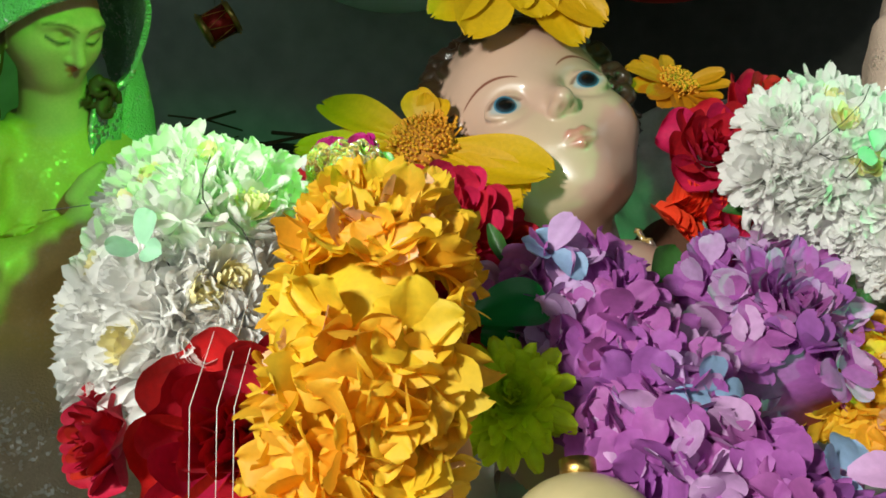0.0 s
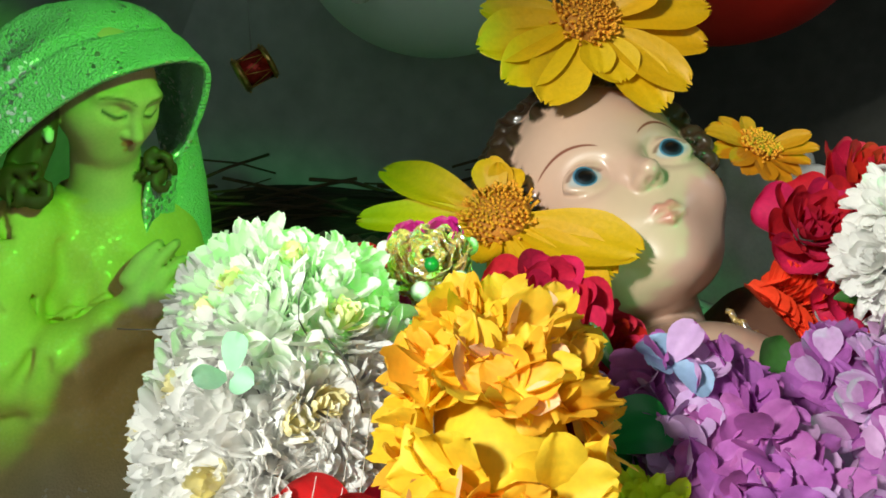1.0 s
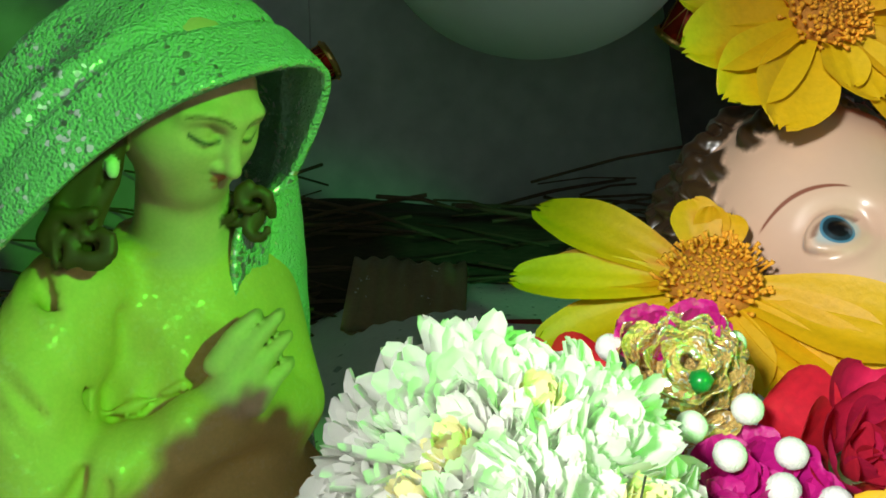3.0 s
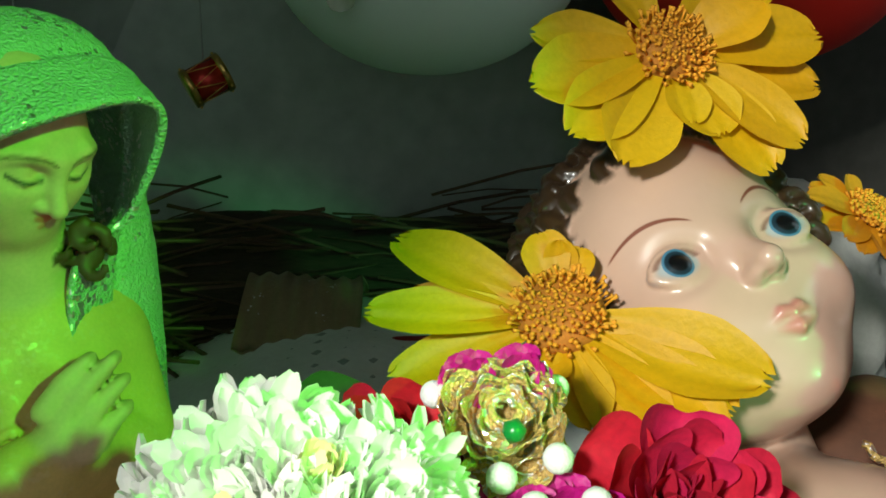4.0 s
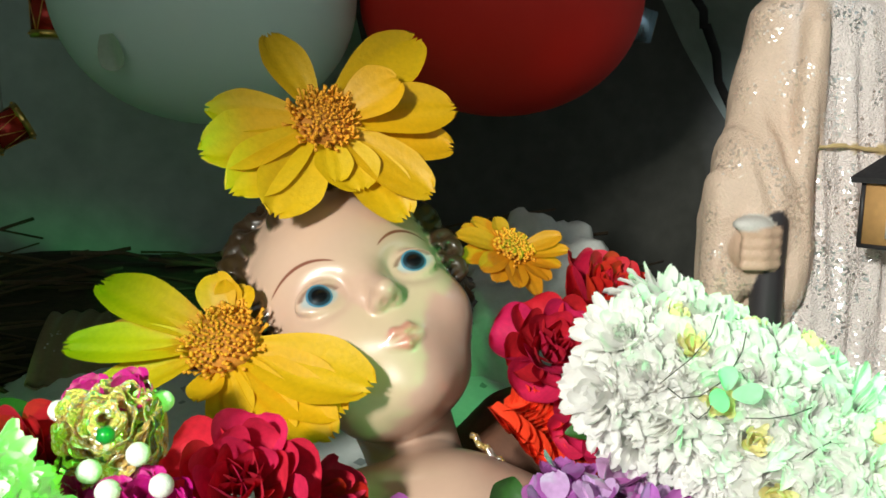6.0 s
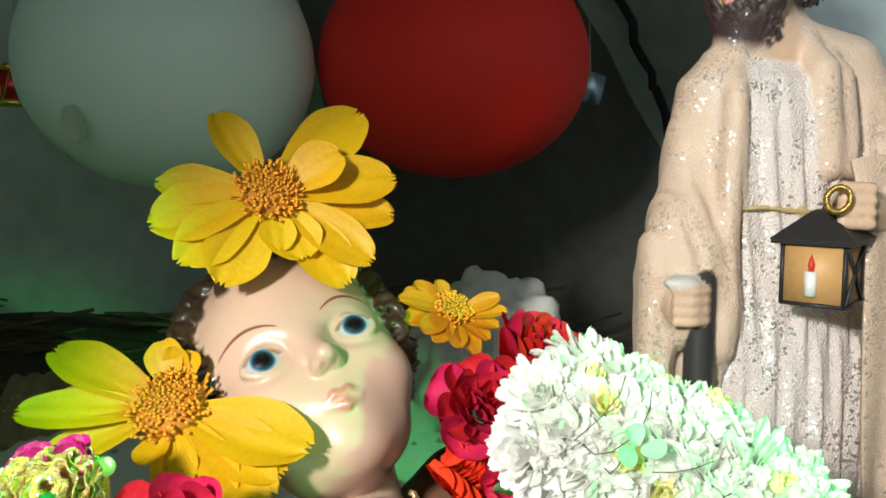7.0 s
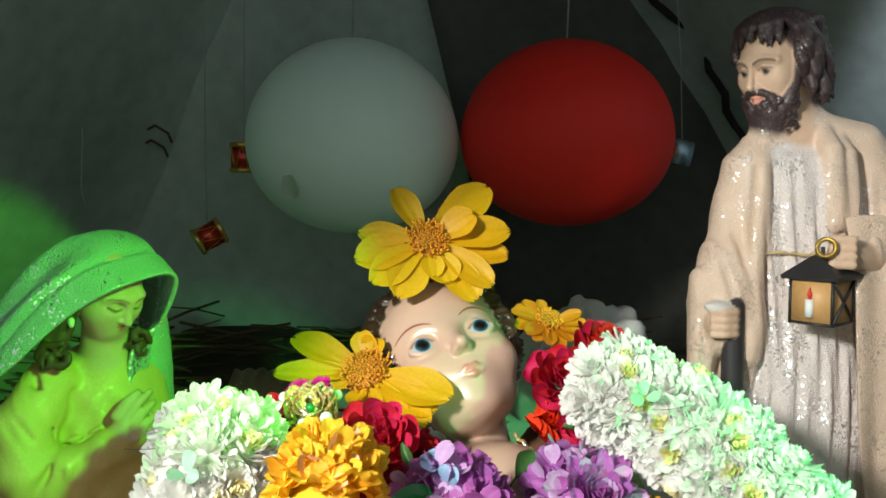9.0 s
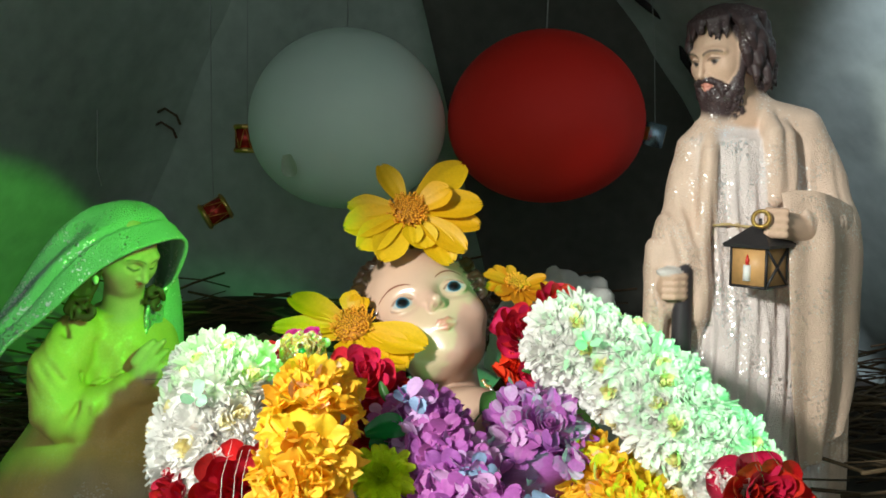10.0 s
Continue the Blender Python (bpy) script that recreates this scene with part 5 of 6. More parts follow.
# ---- lantern and ring of the standing figure ----
def lantern():
    side, tall = 0.0255, 0.0270
    ob = thing("lantern", "small black and amber lantern with painted candle, held by the statue", "lantern", pose(0.2640, 0.3450, 0.1920, 0, 0, 36.7))
    half = side / 2
    bm = bmesh.new()
    bmesh.ops.create_cube(bm, size=1, matrix=Matrix.Translation((0, 0, tall / 2)) @ Matrix.Diagonal((side, side, tall, 1)))
    bmesh.ops.bevel(bm, geom=bm.edges[:], offset=0.0006, segments=2, affect="EDGES")
    part("body", bm, AMBER, ob)
    roof = []
    for r, z in ((half * 1.30, tall - 0.001), (half * 1.34, tall + 0.0012), (half * 0.80, tall + 0.0075), (half * 0.36, tall + 0.0125), (half * 0.22, tall + 0.0135)):
        roof += [(-r, -r, z), (r, -r, z), (r, r, z), (-r, r, z)]
    faces = [(3, 2, 1, 0), (16, 17, 18, 19)] + [(4 * k + j, 4 * k + (j + 1) % 4, 4 * k + 4 + (j + 1) % 4, 4 * k + 4 + j) for k in range(4) for j in range(4)]
    part("roof", mesh_of("roof", roof, faces, False), BLACK, ob, "black hipped roof")

    def bar(a, b, r=0.0010):
        part("bar", mesh_of("bar", *tube([a, b], r, 6)), BLACK, ob)
    for x in (-half, half):
        for y in (-half, half):
            bar((x, y, 0), (x, y, tall))
    for k in (-1, 1):
        bar((k * half, -half, 0), (k * half, half, 0))
        bar((-half, k * half, 0), (half, k * half, 0))
    edge = half + 0.0006
    bar((-half, -edge, 0.001), (half, -edge, tall - 0.002))
    bar((half, -edge, 0.001), (-half, -edge, tall - 0.002))
    candle = part("candle", mesh_of("candle", *tube([(-edge, 0.0005, 0.004), (-edge, 0.0005, 0.0145)], 0.0026, 10)), WAX, ob, "white painted candle")
    part("flame", mesh_of("flame", *tube([(-edge, 0.0005, 0.0148), (-edge, 0.0005, 0.0175), (-edge, 0.0005, 0.0215)], 0.0015, 8, lambda t: (0.7, 1.0, 0.15)[round(2 * t)])), FLAME, candle, "red painted flame")
    part("hook", mesh_of("hook", *tube([(0, 0, tall + 0.013), (0.0005, 0, tall + 0.0155), (0, 0, tall + 0.018)], 0.0012, 6)), BLACK, ob)


def ring():
    coils = []
    for strand in (0, 1):
        line = []
        for k in range(97):
            a, b = 2 * math.pi * k / 96, 2 * math.pi * k / 96 * 14 + math.pi * strand
            r = 0.0052 + 0.0007 * math.cos(b)
            line.append((r * math.cos(a), 0.0008 * math.sin(b), r * math.sin(a)))
        coils.append(tube(line, 0.0008, 6))
    ob = part("gold_ring", mesh_of("gold_ring", *joined(coils)), GOLD, at=pose(0.2575, 0.3285, 0.2375, 8, 0, -8))
    tagged(ob, "twisted gilt rope ring held in the statue's fist", "ring")


lantern()
ring()


# ---- the pink and gold ornament ----
def ribbon_band(radius, square, tall, lean, waves, seed):
    """A closed ribbon on edge round a rounded square, its rim in waves; thin but solid."""
    rng = random.Random(seed)
    n, rows, thick = 60, 5, 0.0005
    p1, p2 = rng.uniform(0, 6), rng.uniform(0, 6)
    verts, faces = [], []
    for side in (0, 1):
        for j in range(rows):
            v = j / (rows - 1)
            for i in range(n):
                a = 2 * math.pi * i / n
                r = radius / (abs(math.cos(a)) ** square + abs(math.sin(a)) ** square) ** (1 / square)
                r += lean * v * tall + 0.0009 * math.sin(waves * a + p1) * v - side * thick
                verts.append((r * math.cos(a), r * math.sin(a), tall * v + 0.0012 * math.sin(waves * a + p2) * v))
    m = n * rows
    for j in range(rows - 1):
        for i in range(n):
            a, b = j * n + i, j * n + (i + 1) % n
            faces.append((a, b, b + n, a + n))
            faces.append((m + b, m + a, m + a + n, m + b + n))
    for i in range(n):
        a, b = (rows - 1) * n + i, (rows - 1) * n + (i + 1) % n
        faces.append((a, b, b + m, a + m))
        faces.append((i, i + m, (i + 1) % n + m, (i + 1) % n))
    return verts, faces


def ornament():
    ob = thing("ribbon_ornament", "gold glitter ribbon rose with fuchsia organza and white pompoms", "ornament", frame_of((-0.031, 0.262, 0.161), (-0.05, -0.70, 0.62)) @ Matrix.Scale(0.82, 4))
    rose_part = part("ribbon_rose", mesh_of("ribbon_rose", *tube([(0.0022 * math.cos(a) * (1 + a / 9), 0.003 + 0.0022 * math.sin(a) * (1 + a / 9), 0.011 - 0.0002 * a) for a in np.linspace(0, 13, 70)], 0.0011, 8)), GLITTER, ob, "gold glitter ribbon rolled into a rose")
    for k, (r, square, tall, lean, lift) in enumerate(((0.0050, 2, 0.006, 0.25, 0.006), (0.0072, 2.2, 0.007, 0.35, 0.004), (0.0095, 2.8, 0.008, 0.30, 0.001), (0.0118, 3.5, 0.010, 0.20, -0.003), (0.0138, 4.5, 0.012, 0.10, -0.007), (0.0146, 5, 0.012, 0.02, -0.014))):
        part("ribbon_band", mesh_of("ribbon_band", *ribbon_band(r, square, tall, lean, 5 + 2 * k, 60 + k)), GLITTER, rose_part, at=Matrix.Translation((0, 0.002, lift)) @ Matrix.Rotation(0.5 * k if k < 3 else 0.12, 4, "Z"))
    part("ribbon_core", mesh_of("ribbon_core", *tube([(0, 0.002, -0.014), (0, 0.002, -0.002), (0, 0.002, 0.005)], 0.0115, 18, lambda t: (1.0, 0.95, 0.5)[round(2 * t)])), GLITTER, rose_part)
    for k in range(7):
        shape = petal(0.010, 0.011, 0.5, -0.9 + 0.9 * (k % 3), 0.5, 0.9, 0, 0.05, 0.03, 8, 8, k, 0.6)
        part("ribbon_petal", mesh_of("ribbon_petal", *shape), GLITTER, rose_part, at=Matrix.Rotation(k * 0.9, 4, "Z") @ Matrix.Translation((0, 0.0085, 0.004)))
    # added green knob: green light on the gold ribbon, put into colour
    glint_knob = bmesh.new()
    bmesh.ops.create_icosphere(glint_knob, subdivisions=1, radius=0.0032, matrix=Matrix.Translation((0.002, -0.003, 0.0125)))
    part("green_glint", glint_knob, SATIN, ob, "shiny green knob standing for green light on the gold ribbon")
    rng = random.Random(31)
    blobs = [(-0.010, 0.016, 0.0), (0.002, 0.018, 0.0), (0.012, -0.016, 0.004), (0.004, -0.020, 0.008), (0.020, -0.020, 0.004), (0.012, -0.028, 0.010), (-0.012, -0.014, 0.000), (0.024, -0.028, 0.006), (0.002, -0.030, 0.010)]
    for n, (x, y, z) in enumerate((x + 0.003, y - 0.004, z + 0.003) for x, y, z in blobs):
        for k in range(9):
            shape = petal(0.010, 0.010, 0.5 + 0.4 * (k % 3), -0.3, 0.6, 0.9, 0, 0.08, 0.04, 6, 6, 300 + 10 * n + k, 0.5)
            part("organza_fold", mesh_of("organza_fold", *shape), FUCHSIA, ob, "crumpled fuchsia organza", Matrix.Translation((x, y, z - 0.004)) @ Matrix.Rotation(k * 2.4, 4, "Z"))
    for x, y, z in ((-0.017, 0.010, 0.000), (0.014, 0.013, -0.002), (0.012, -0.009, 0.012), (-0.001, -0.014, 0.013), (0.006, -0.021, 0.016), (0.020, -0.019, 0.013), (0.016, -0.028, 0.017), (-0.004, -0.028, 0.014), (0.028, -0.029, 0.012), (0.007, -0.034, 0.016), (0.024, -0.036, 0.014), (-0.012, -0.022, 0.010)):
        bm = bmesh.new()
        bmesh.ops.create_icosphere(bm, subdivisions=3, radius=0.0036)
        for v in bm.verts:
            v.co *= 1 + 0.05 * noise.noise(v.co * 900 + Vector((x, y, z)) * 1000)
        part("pompom", bm, FELT, ob, at=Matrix.Translation((x, y, z)))


ornament()


# ---- green bow, lime blossom, shell ball, coral ribbon, leaves ----
def satin_bow():
    ob = thing("satin_bow", "folded emerald satin ribbon bow among the blossoms", "bow")
    for k, (at, out, size, turn) in enumerate([((0.008, 0.200, 0.136), (0.1, -0.6, 0.7), 0.021, -1.4), ((0.010, 0.202, 0.131), (0.5, -0.8, 0.1), 0.019, -1.9), ((0.014, 0.198, 0.128), (0.0, -0.8, 0.5), 0.014, 2.9)]):
        shape = petal(size, size * 0.72, 0.3, -0.7, 0.35, 0.9, 0, 0.05, 0.02, 12, 10, 500 + k, 0.35)
        part("loop", mesh_of("loop", *shape), SATIN, ob, at=frame_of(at, out, turn))


satin_bow()
lime = thing("lime_chrysanthemum", "ruffled lime green pompom chrysanthemum", "flower", frame_of((0.0165, 0.188, 0.118), (0.05, -0.75, 0.6)))
mum_mesh(70, 0.0150, 230, 0.0040, (PETAL_LIME,), 0.0, lime)
for k in range(5):
    part("sepal", mesh_of("sepal", *petal(0.014, 0.007, -0.3, -0.2, 0.3, 0.4, 0, 0, 0, 6, 4, k)), LEAF, lime, at=Matrix.Rotation(k * 1.256, 4, "Z"))

ball = thing("bauble", "glossy pale gold bauble half hidden by blossoms", "bauble", pose(0.029, 0.146, 0.101))
bm = bmesh.new()
bmesh.ops.create_uvsphere(bm, u_segments=48, v_segments=32, radius=0.0180)
part("shell", bm, SHELL, ball)
part("cap", mesh_of("cap", *tube([(0, 0.012, 0.012), (0, 0.015, 0.015)], 0.004, 12)), GOLD, ball)


def coral_ribbon():
    """Ribbon gathered into tight pleats along a curved cord."""
    ob = thing("pleated_ribbon", "coral red satin ribbon gathered in tight pleats", "ribbon")
    rng = random.Random(8)
    for k in range(26):
        f = k / 25
        p = Vector((0.083, 0.309, 0.145)).lerp(Vector((0.115, 0.288, 0.124)), f)
        for row in range(3):
            shape = petal(0.0135, 0.0062, 0.7 + 0.35 * row, -0.5 + rng.uniform(-0.2, 0.2), 1.9, 1.0, 0, 0.06, 0.06, 6, 6, 600 + 3 * k + row, 0.7)
            m = frame_of(p + Vector((-0.002 + 0.004 * row, -0.002 * row, 0.001)), (-0.1 + rng.uniform(-0.15, 0.15), -0.75, 0.65), radians(-60 + 120 * row / 2 - 90 + rng.uniform(-15, 15)))
            part("pleat", mesh_of("pleat", *shape), CORAL, ob, at=m)
    trim = [(0.0745 + 0.0012 * k, 0.309 - 0.0010 * k, 0.136 - 0.0010 * k + 0.001 * math.sin(k * 2)) for k in range(22)]
    part("gold_trim", mesh_of("gold_trim", *tube(trim, 0.0012, 8)), GLITTER, ob, "gold sequin edging")


coral_ribbon()


def leaf(at, out, roll, length, width, label, mat=LEAF):
    ob = thing("leaf", label, "leaf", frame_of(at, out, roll), "loose leaves")
    part("blade", mesh_of("blade", *petal(length, width, 0.15, -0.4, 0.5, 0.35, 0, 0.02, 0, 12, 6, 5, 0.15)), mat, ob)
    part("stalk", mesh_of("stalk", *tube([(0, 0.0002, 0.0004), (0, -0.006, -0.001)], 0.0006, 6)), mat, ob)


leaf((0.1115, 0.272, 0.1520), (0.0, -0.7, 0.6), radians(95), 0.017, 0.0075, "small dull green leaf against the white garland")
leaf((0.046, 0.244, 0.138), (0.0, -0.8, 0.5), radians(70), 0.014, 0.009, "pale green leaf at the infant's collar", PETAL_LIME)
leaf((0.070, 0.262, 0.128), (0.1, -0.8, 0.4), radians(-40), 0.016, 0.012, "dark folded leaf under the infant's neck")
leaf((0.020, 0.232, 0.140), (-0.2, -0.8, 0.3), radians(30), 0.016, 0.005, "narrow green leaf beside a rose")
leaf((-0.052, 0.300, 0.150), (-0.3, -0.7, 0.6), radians(100), 0.034, 0.020, "broad green leaf behind the sunflower")

bud = thing("flower_bud", "pale green unopened bud at the garland's end", "bud", frame_of((0.224, 0.236, 0.092), (0.1, -0.4, 0.9)))
mum_mesh(71, 0.012, 30, 0.010, (PETAL_PALEGREEN,), 0.0, bud)
part("stalk", mesh_of("stalk", *tube([(0, 0, 0.002), (0.004, 0.004, -0.05), (0.004, 0.006, -0.09)], 0.0015, 6)), LEAF, bud)


def stray(mesh, at, out, label, name="loose_blossom"):
    ob = part(name, mesh, None, at=frame_of(at, out, at[0] * 300))
    tagged(ob, label, "flower", "loose blossoms")


BLUE = floret_mesh(90, 0.010, 4, 0.35, (PETAL_BLUE, PETAL_LILAC), 0.3)
MINT = floret_mesh(91, 0.0075, 3, 0.5, (PETAL_PALEGREEN,))
stray(BLUE, (0.088, 0.163, 0.112), (0.1, -0.7, 0.7), "pale blue hydrangea blossom")
stray(BLUE, (0.029, 0.214, 0.150), (-0.1, -0.6, 0.8), "pale blue blossom among mauve ones")
stray(BLUE, (0.063, 0.178, 0.124), (0.2, -0.7, 0.7), "pale blue grey blossom among mauve ones")
stray(MINT, (0.1260, 0.2360, 0.1740), (0.0, -0.85, 0.5), "mint green petals on the white garland")
stray(MINT, (-0.070, 0.184, 0.158), (-0.1, -0.8, 0.5), "mint green petals on the white bunch")
stray(WHITE_MUMS[1], (-0.072, 0.160, 0.082), (-0.2, -0.8, 0.4), "small white chrysanthemum below the roses")
stray(WHITE_MUMS[3], (-0.052, 0.158, 0.080), (0.0, -0.8, 0.4), "white chrysanthemum below the red rose")
stray(WHITE_MUMS[1], (0.205, 0.172, 0.075), (0.1, -0.8, 0.4), "white chrysanthemum below the red rose at the garland")


# ---- fine threads on the garlands ----
def threads():
    rng = random.Random(21)
    for k in range(16):
        if k < 11:
            f = rng.random()
            p = Vector((0.112, 0.262, 0.190)).lerp(Vector((0.200, 0.190, 0.120)), f) + Vector((rng.uniform(-.012, .012), -0.006, rng.uniform(-.01, .01)))
        else:
            p = Vector((-0.068 + rng.uniform(-.022, .022), 0.190, 0.155 + rng.uniform(-.03, .03)))
        way = Vector((rng.uniform(-1, 1), rng.uniform(-0.6, 0.1), rng.uniform(-1, 1))).normalized()
        n = rng.uniform(0.010, 0.024)
        bow = Vector((rng.uniform(-1, 1), -0.8, rng.uniform(-1, 1))) * 0.003
        line = [p - way * n / 2, p - way * n / 6 + bow, p + way * n / 6 + bow, p + way * n / 2]
        ob = part("thread", mesh_of("thread", *tube(line, 0.00016, 4)), DARKTHREAD)
        tagged(ob, "thin dark thread caught on the petals", "thread", "threads on the flowers")
    for x in (-0.050, -0.0445, -0.041):
        line = [(x, 0.186, 0.150), (x - 0.001, 0.1525, 0.132), (x - 0.002, 0.150, 0.110), (x - 0.002, 0.150, 0.05)]
        ob = part("thread", mesh_of("thread", *tube(line, 0.00011, 5)), NYLON)
        tagged(ob, "clear nylon thread over the red rose", "thread", "threads on the flowers")


threads()


# ---- hanging trinkets and strings ----
def hanging_string(points, label, r=0.0007):
    ob = part("string", mesh_of("string", *tube(points, r, 5)), STRING)
    return tagged(ob, label, "string", "hanging strings")


def toy_drum(at, turn, label, mat=DRUM_RED):
    ob = thing("toy_drum", label, "ornament", pose(*at, *turn), "hanging ornaments")
    r, n = 0.0125, 0.024
    part("shell", mesh_of("shell", *tube([(0, 0, -n / 2), (0, 0, n / 2)], r, 24)), mat, ob, "red foil barrel")
    for z in (-n / 2, n / 2):
        part("hoop", mesh_of("hoop", *tube([(0, 0, z - 0.0022), (0, 0, z + 0.0022)], r * 1.08, 24)), GOLD, ob, "gilt hoop")
        for k in range(8):
            bm = bmesh.new()
            bmesh.ops.create_icosphere(bm, subdivisions=1, radius=0.0012, matrix=Matrix.Translation((r * 1.12 * math.cos(k * 0.785), r * 1.12 * math.sin(k * 0.785), z)))
            part("stud", bm, GOLD, ob)
    for k in range(12):
        a, b = k * 0.5236, (k + 1) * 0.5236
        lo, hi = (-1, 1) if k % 2 else (1, -1)
        part("cord", mesh_of("cord", *tube([(r * 1.02 * math.cos(a), r * 1.02 * math.sin(a), lo * n / 2), (r * 1.02 * math.cos(b), r * 1.02 * math.sin(b), hi * n / 2)], 0.0004, 5)), GOLD, ob)


toy_drum((-0.181, 0.680, 0.229), (0, 62, 20), "red foil toy drum with gilt hoops hanging on a string")
hanging_string([(-0.183, 0.680, 0.242), (-0.184, 0.681, 0.30), (-0.183, 0.682, 0.46), (-0.182, 0.70, 0.60)], "thin white string that holds a toy drum", 0.0006)
toy_drum((-0.142, 0.66, 0.305), (0, 0, 30), "red foil toy drum half hidden behind the white balloon")
hanging_string([(-0.142, 0.66, 0.318), (-0.141, 0.665, 0.45), (-0.14, 0.70, 0.63)], "thin string beside the white balloon", 0.0005)
toy_drum((0.062, 0.64, 0.258), (20, 30, 0), "dark gilt toy drum between the two balloons")
hanging_string([(-0.300, 0.680, 0.256), (-0.304, 0.680, 0.275), (-0.302, 0.680, 0.33), (-0.305, 0.680, 0.40), (-0.306, 0.682, 0.46), (-0.30, 0.69, 0.56)], "loose end of white cotton string", 0.0009)
hanging_string([(-0.299, 0.678, 0.363), (-0.306, 0.679, 0.385), (-0.301, 0.680, 0.43), (-0.308, 0.682, 0.50)], "frayed second strand of white string", 0.0006)
hanging_string([(0.283, 0.66, 0.325), (0.282, 0.665, 0.40), (0.278, 0.68, 0.52)], "thin string that holds a foil parcel", 0.0005)

parcel = thing("foil_parcel", "tiny blue and silver foil gift parcel hanging beside the red balloon", "ornament", pose(0.281, 0.660, 0.312, 8, 10, 20), "hanging ornaments")
bm = bmesh.new()
bmesh.ops.create_cube(bm, size=1, matrix=Matrix.Diagonal((0.020, 0.016, 0.024, 1)))
bmesh.ops.bevel(bm, geom=bm.edges[:], offset=0.001, segments=2, affect="EDGES")
part("box", bm, FOIL, parcel)
part("ribbon", mesh_of("ribbon", *tube([(-0.0104, 0, 0), (0.0104, 0, 0)], 0.0095, 4)), GOLD, parcel)

scrap = part("paper_scrap", mesh_of("paper_scrap", *petal(0.020, 0.018, 0.1, 0.1, 0.2, 0.9, 0, 0.03, 0, 8, 8, 3, 0.5)), PALE_TAPE, at=frame_of((-0.083, 0.5435, 0.285), (-0.45, -0.85, -0.30), radians(185)))
tagged(scrap, "torn scrap of clear tape on the white balloon", "tape")


# ---- tent poles ----
def pole(points, r, label, mat=BAMBOO):
    n = 8
    a, b = Vector(points[0]), Vector(points[1])
    line = [a.lerp(b, k / n) + Vector((0.003 * math.sin(k * 2.1), 0, 0.002 * math.cos(k * 1.7))) for k in range(n + 1)]
    tagged(part("tent_pole", mesh_of("tent_pole", *tube(line, r, 10, lambda t: 1 + 0.06 * math.cos(t * 40))), mat), label, "pole", kind="structure")


pole([(-0.100, 0.728, 0.70), (-0.430, 0.848, 0.0)], 0.008, "grey covered pole along the tent's slope")
pole([(0.190, 0.73, 0.555), (0.330, 0.74, 0.430)], 0.004, "dark stick under the tent's roof", DARKWOOD)
pole([(0.326, 0.74, 0.436), (0.380, 0.74, 0.318)], 0.004, "dark stick along the drape", DARKWOOD)
pole([(0.379, 0.74, 0.320), (0.452, 0.74, 0.140)], 0.004, "dark stick at the drape's lower edge", DARKWOOD)
for x, y, z in ((-0.262, 0.778, 0.325), (-0.255, 0.77, 0.34)):
    knot = part("cord_knot", mesh_of("cord_knot", *tube([(x - 0.012, y - 0.006, z), (x, y - 0.014, z + 0.004), (x + 0.012, y - 0.010, z - 0.004), (x + 0.016, y - 0.01, z - 0.014)], 0.0016, 6)), STRAW)
    tagged(knot, "brown cord knotted round the tent pole", "cord")


# ---- bedding: cloth, straw, folded fabrics, cotton wool ----
def cloth_sheet(name, x0, x1, y0, y1, height, mat, label, category, folds=0.004, seed=0):
    n, m, verts, faces = 40, 30, [], []
    for side in (0, 1):
        for i in range(n + 1):
            for j in range(m + 1):
                x, y = x0 + (x1 - x0) * i / n, y0 + (y1 - y0) * j / m
                x += 0.012 * noise.noise((y * 14, seed, side * 0)) * (1 if i in (0, n) else 0)
                y += 0.014 * noise.noise((x * 12, seed + 5, 0)) * (j / m)
                z = height(i / n, j / m) + folds * noise.noise((x * 16, y * 16, seed)) + 0.4 * folds * noise.noise((x * 50, y * 50, seed))
                verts.append((x, y, z - 0.0016 * side))
    k = (n + 1) * (m + 1)
    for i in range(n):
        for j in range(m):
            a = i * (m + 1) + j
            faces.append((a, a + m + 1, a + m + 2, a + 1))
            faces.append((k + a, k + a + 1, k + a + m + 2, k + a + m + 1))
    rim = [i * (m + 1) for i in range(n + 1)] + [n * (m + 1) + j for j in range(1, m + 1)] + [i * (m + 1) + m for i in range(n - 1, -1, -1)] + list(range(m - 1, 0, -1))
    for a, b in zip(rim, rim[1:] + rim[:1]):
        faces.append((a, b, b + k, a + k))
    return tagged(part(name, mesh_of(name, verts, faces), mat), label, category)


def bed_height(u, v):
    return 0.016 + 0.038 * min(1, 3 * u) * min(1, 4 * (1 - u) + 0.3) * (1 if v < 0.9 else 1 - (v - 0.9) * 3) + 0.03 * min(1, max(0, (v - 0.5) / 0.24)) * min(1, 4 * u)


cloth_sheet("printed_sheet", -0.260, 0.26, 0.10, 0.705, bed_height, CLOTH, "pale grey green cotton sheet printed with small diamonds", "sheet")


def lame_height(u, v):
    return 0.048 + 0.055 * math.sin(math.pi * (0.15 + 0.75 * v)) + 0.0014 * math.cos(u * 38)


cloth_sheet("gold_fabric", -0.150, -0.075, 0.575, 0.700, lame_height, GOLDCLOTH, "folded gold lame fabric with ridges on the straw", "fabric", 0.003, 3)
cloth_sheet("red_fabric", -0.080, -0.030, 0.540, 0.60, lambda u, v: 0.052 + 0.03 * math.sin(math.pi * v), REDCLOTH, "scrap of red cloth beside the gold fabric", "fabric", 0.004, 4)
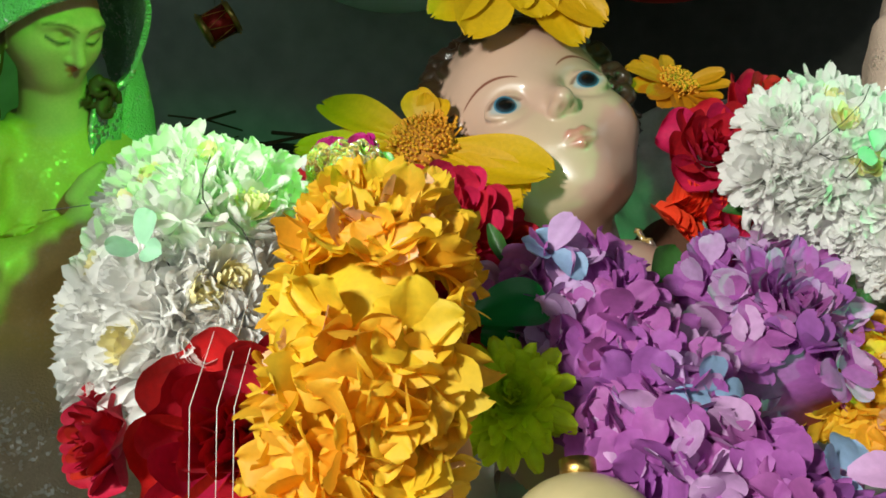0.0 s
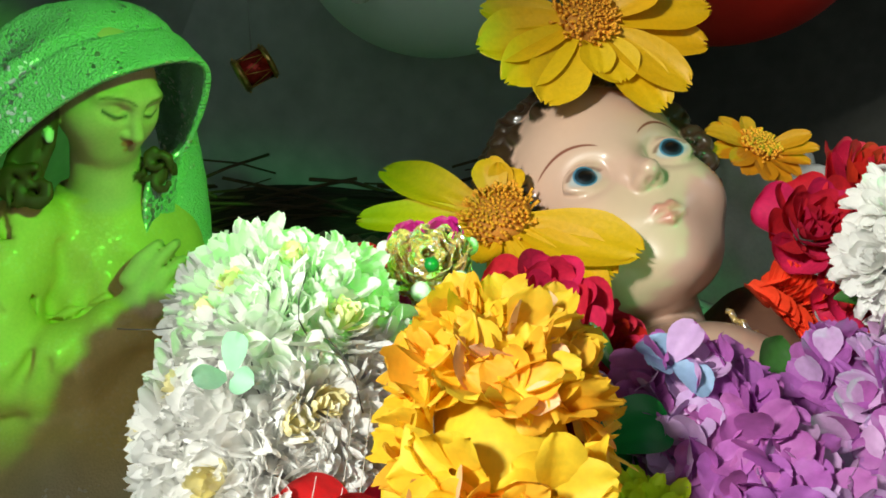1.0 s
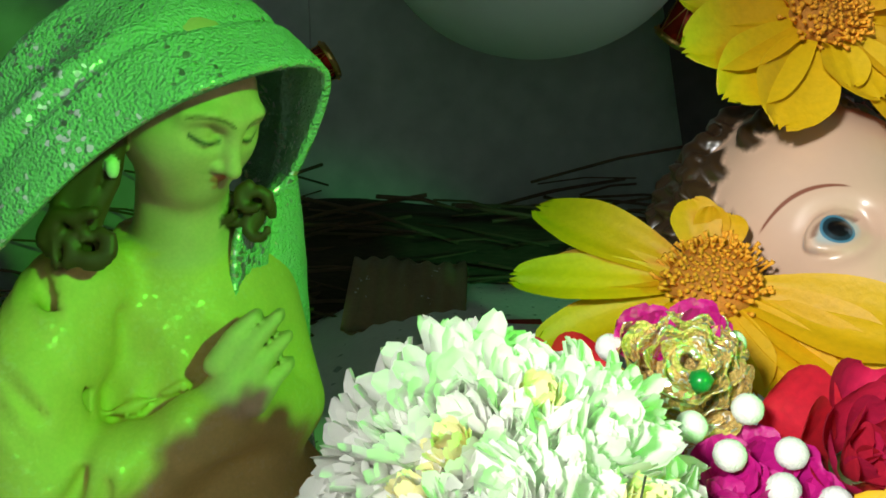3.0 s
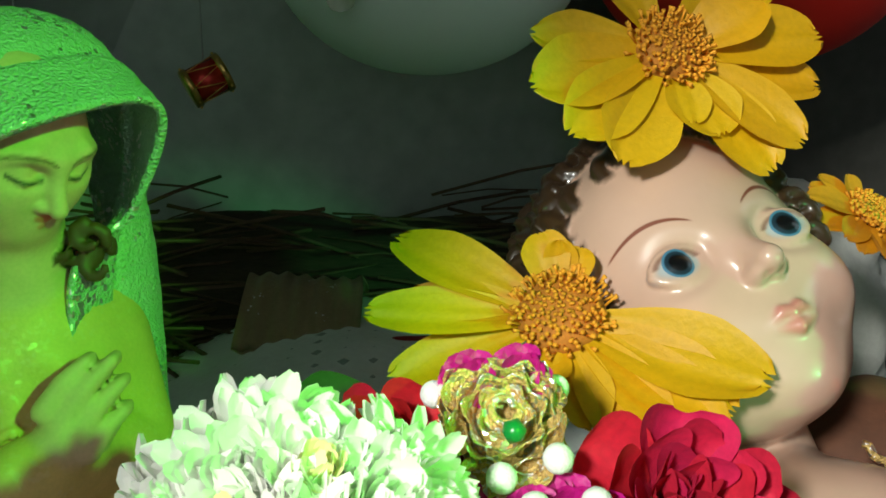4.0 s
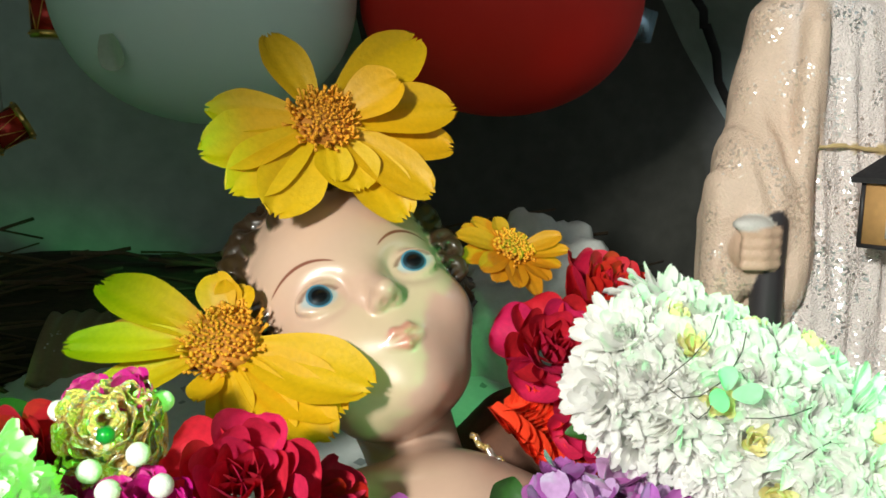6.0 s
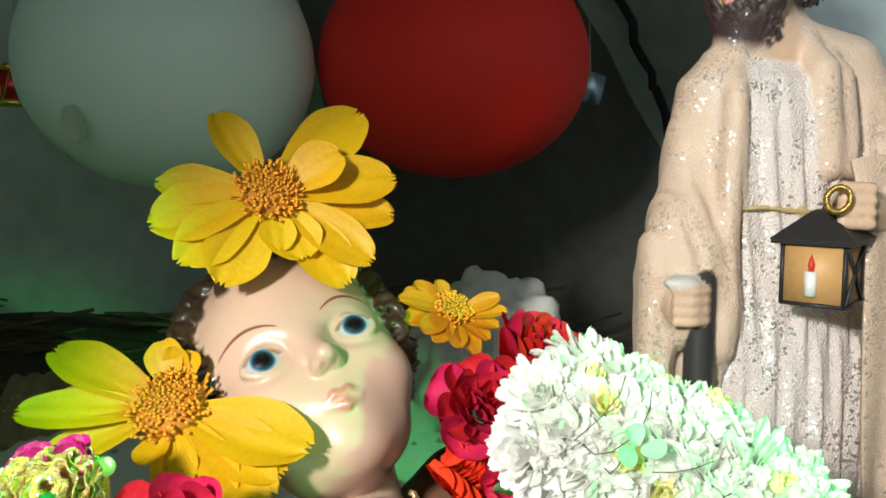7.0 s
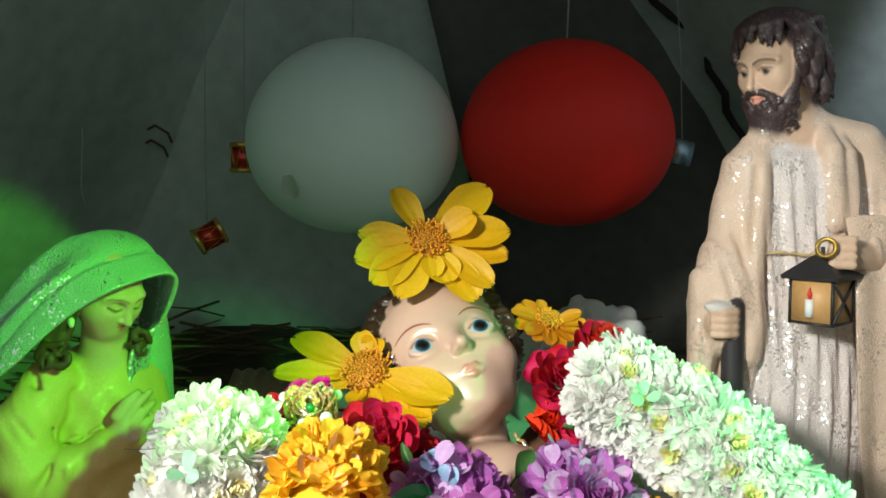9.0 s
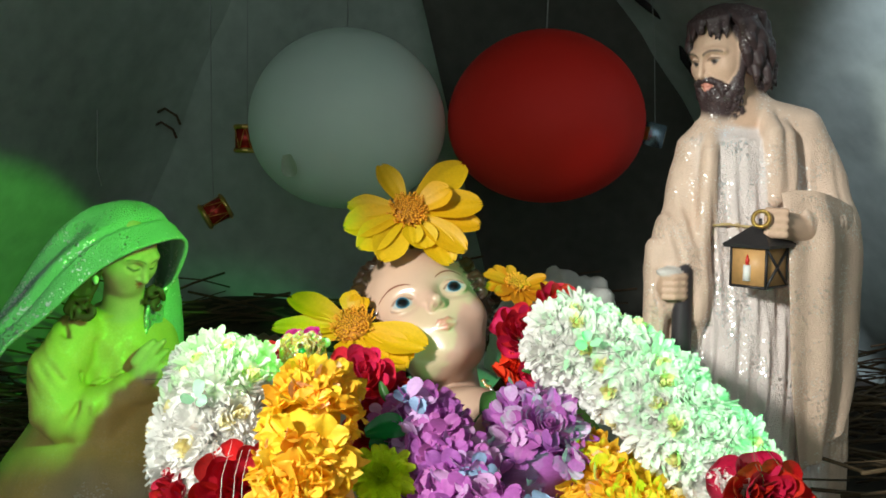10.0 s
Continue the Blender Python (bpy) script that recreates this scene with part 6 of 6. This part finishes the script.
cloth_sheet("brown_cushion_cover", 0.06, 0.17, 0.315, 0.42, lambda u, v: 0.045 + 0.088 * math.sin(math.pi * (0.1 + 0.8 * u)) * math.sin(math.pi * (0.12 + 0.75 * v)), RUSSET, "russet brown folded cloth under the infant's head", "cloth", 0.010, 6)


def cotton():
    bm = bmesh.new()
    bmesh.ops.create_icosphere(bm, subdivisions=5, radius=1)
    for v in bm.verts:
        p = v.co.copy()
        lump = 1 + 0.22 * noise.noise(p * 2.1) + 0.12 * noise.noise(p * 5) + 0.04 * noise.noise(p * 14)
        v.co = Vector((0.066 * p.x, 0.05 * p.y, 0.078 * max(p.z, -0.98))) * lump
    ob = part("cotton_wool", bm, COTTON, at=pose(0.170, 0.560, 0.098))
    tagged(ob, "fluffy lump of white cotton wool behind the infant's head", "cotton wool")


cotton()


def straw(name, count, box, seed, label, length=(0.05, 0.16), lift=0.06):
    rng = random.Random(seed)
    pieces = []
    for k in range(count):
        x, y = rng.uniform(box[0], box[1]), rng.uniform(box[2], box[3])
        z = rng.uniform(0.004, lift) * (0.4 + 0.6 * rng.random())
        n, a, e = rng.uniform(*length), rng.uniform(-0.9, 0.9) + (math.pi if rng.random() < 0.5 else 0), rng.uniform(-0.12, 0.28)
        way = Vector((math.cos(a) * math.cos(e), math.sin(a) * math.cos(e), math.sin(e)))
        p = Vector((x, y, z))
        sag = Vector((0, 0, -0.003)) + Vector((rng.uniform(-1, 1), rng.uniform(-1, 1), 0)) * 0.003
        q = p + way * n
        q.z = max(q.z, 0.003)
        q.y = min(q.y, 0.80)
        pieces.append(tube([p, (p + q) / 2 - sag, q], rng.uniform(0.0007, 0.0017), 5))
    tagged(part(name, mesh_of(name, *joined(pieces)), STRAW), label, "straw", kind="stuff")


def mound(name, centre, radii, seed, label):
    bm = bmesh.new()
    bmesh.ops.create_icosphere(bm, subdivisions=5, radius=1)
    for v in bm.verts:
        p = v.co.copy()
        v.co = Vector((radii[0] * p.x, radii[1] * p.y, radii[2] * max(p.z, -0.02))) * (1 + 0.18 * noise.noise(p * 3 + Vector((seed, 0, 0))))
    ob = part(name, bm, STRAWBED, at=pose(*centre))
    tagged(ob, label, "straw", kind="stuff")


mound("straw_mound", (-0.06, 0.755, 0.0), (0.36, 0.085, 0.120), 3, "dark heap of straw along the back of the tent")
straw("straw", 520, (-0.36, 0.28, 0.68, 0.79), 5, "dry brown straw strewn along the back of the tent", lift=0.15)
straw("straw", 300, (0.33, 0.62, 0.30, 0.75), 6, "dry straw strewn beside the standing statue", lift=0.10)
straw("straw", 160, (-0.42, -0.28, 0.45, 0.72), 7, "dry straw at the edge of the sheet", lift=0.05)
straw("straw", 60, (-0.27, -0.18, 0.60, 0.68), 8, "thin straws lying over the sheet's corner", (0.04, 0.12), 0.10)
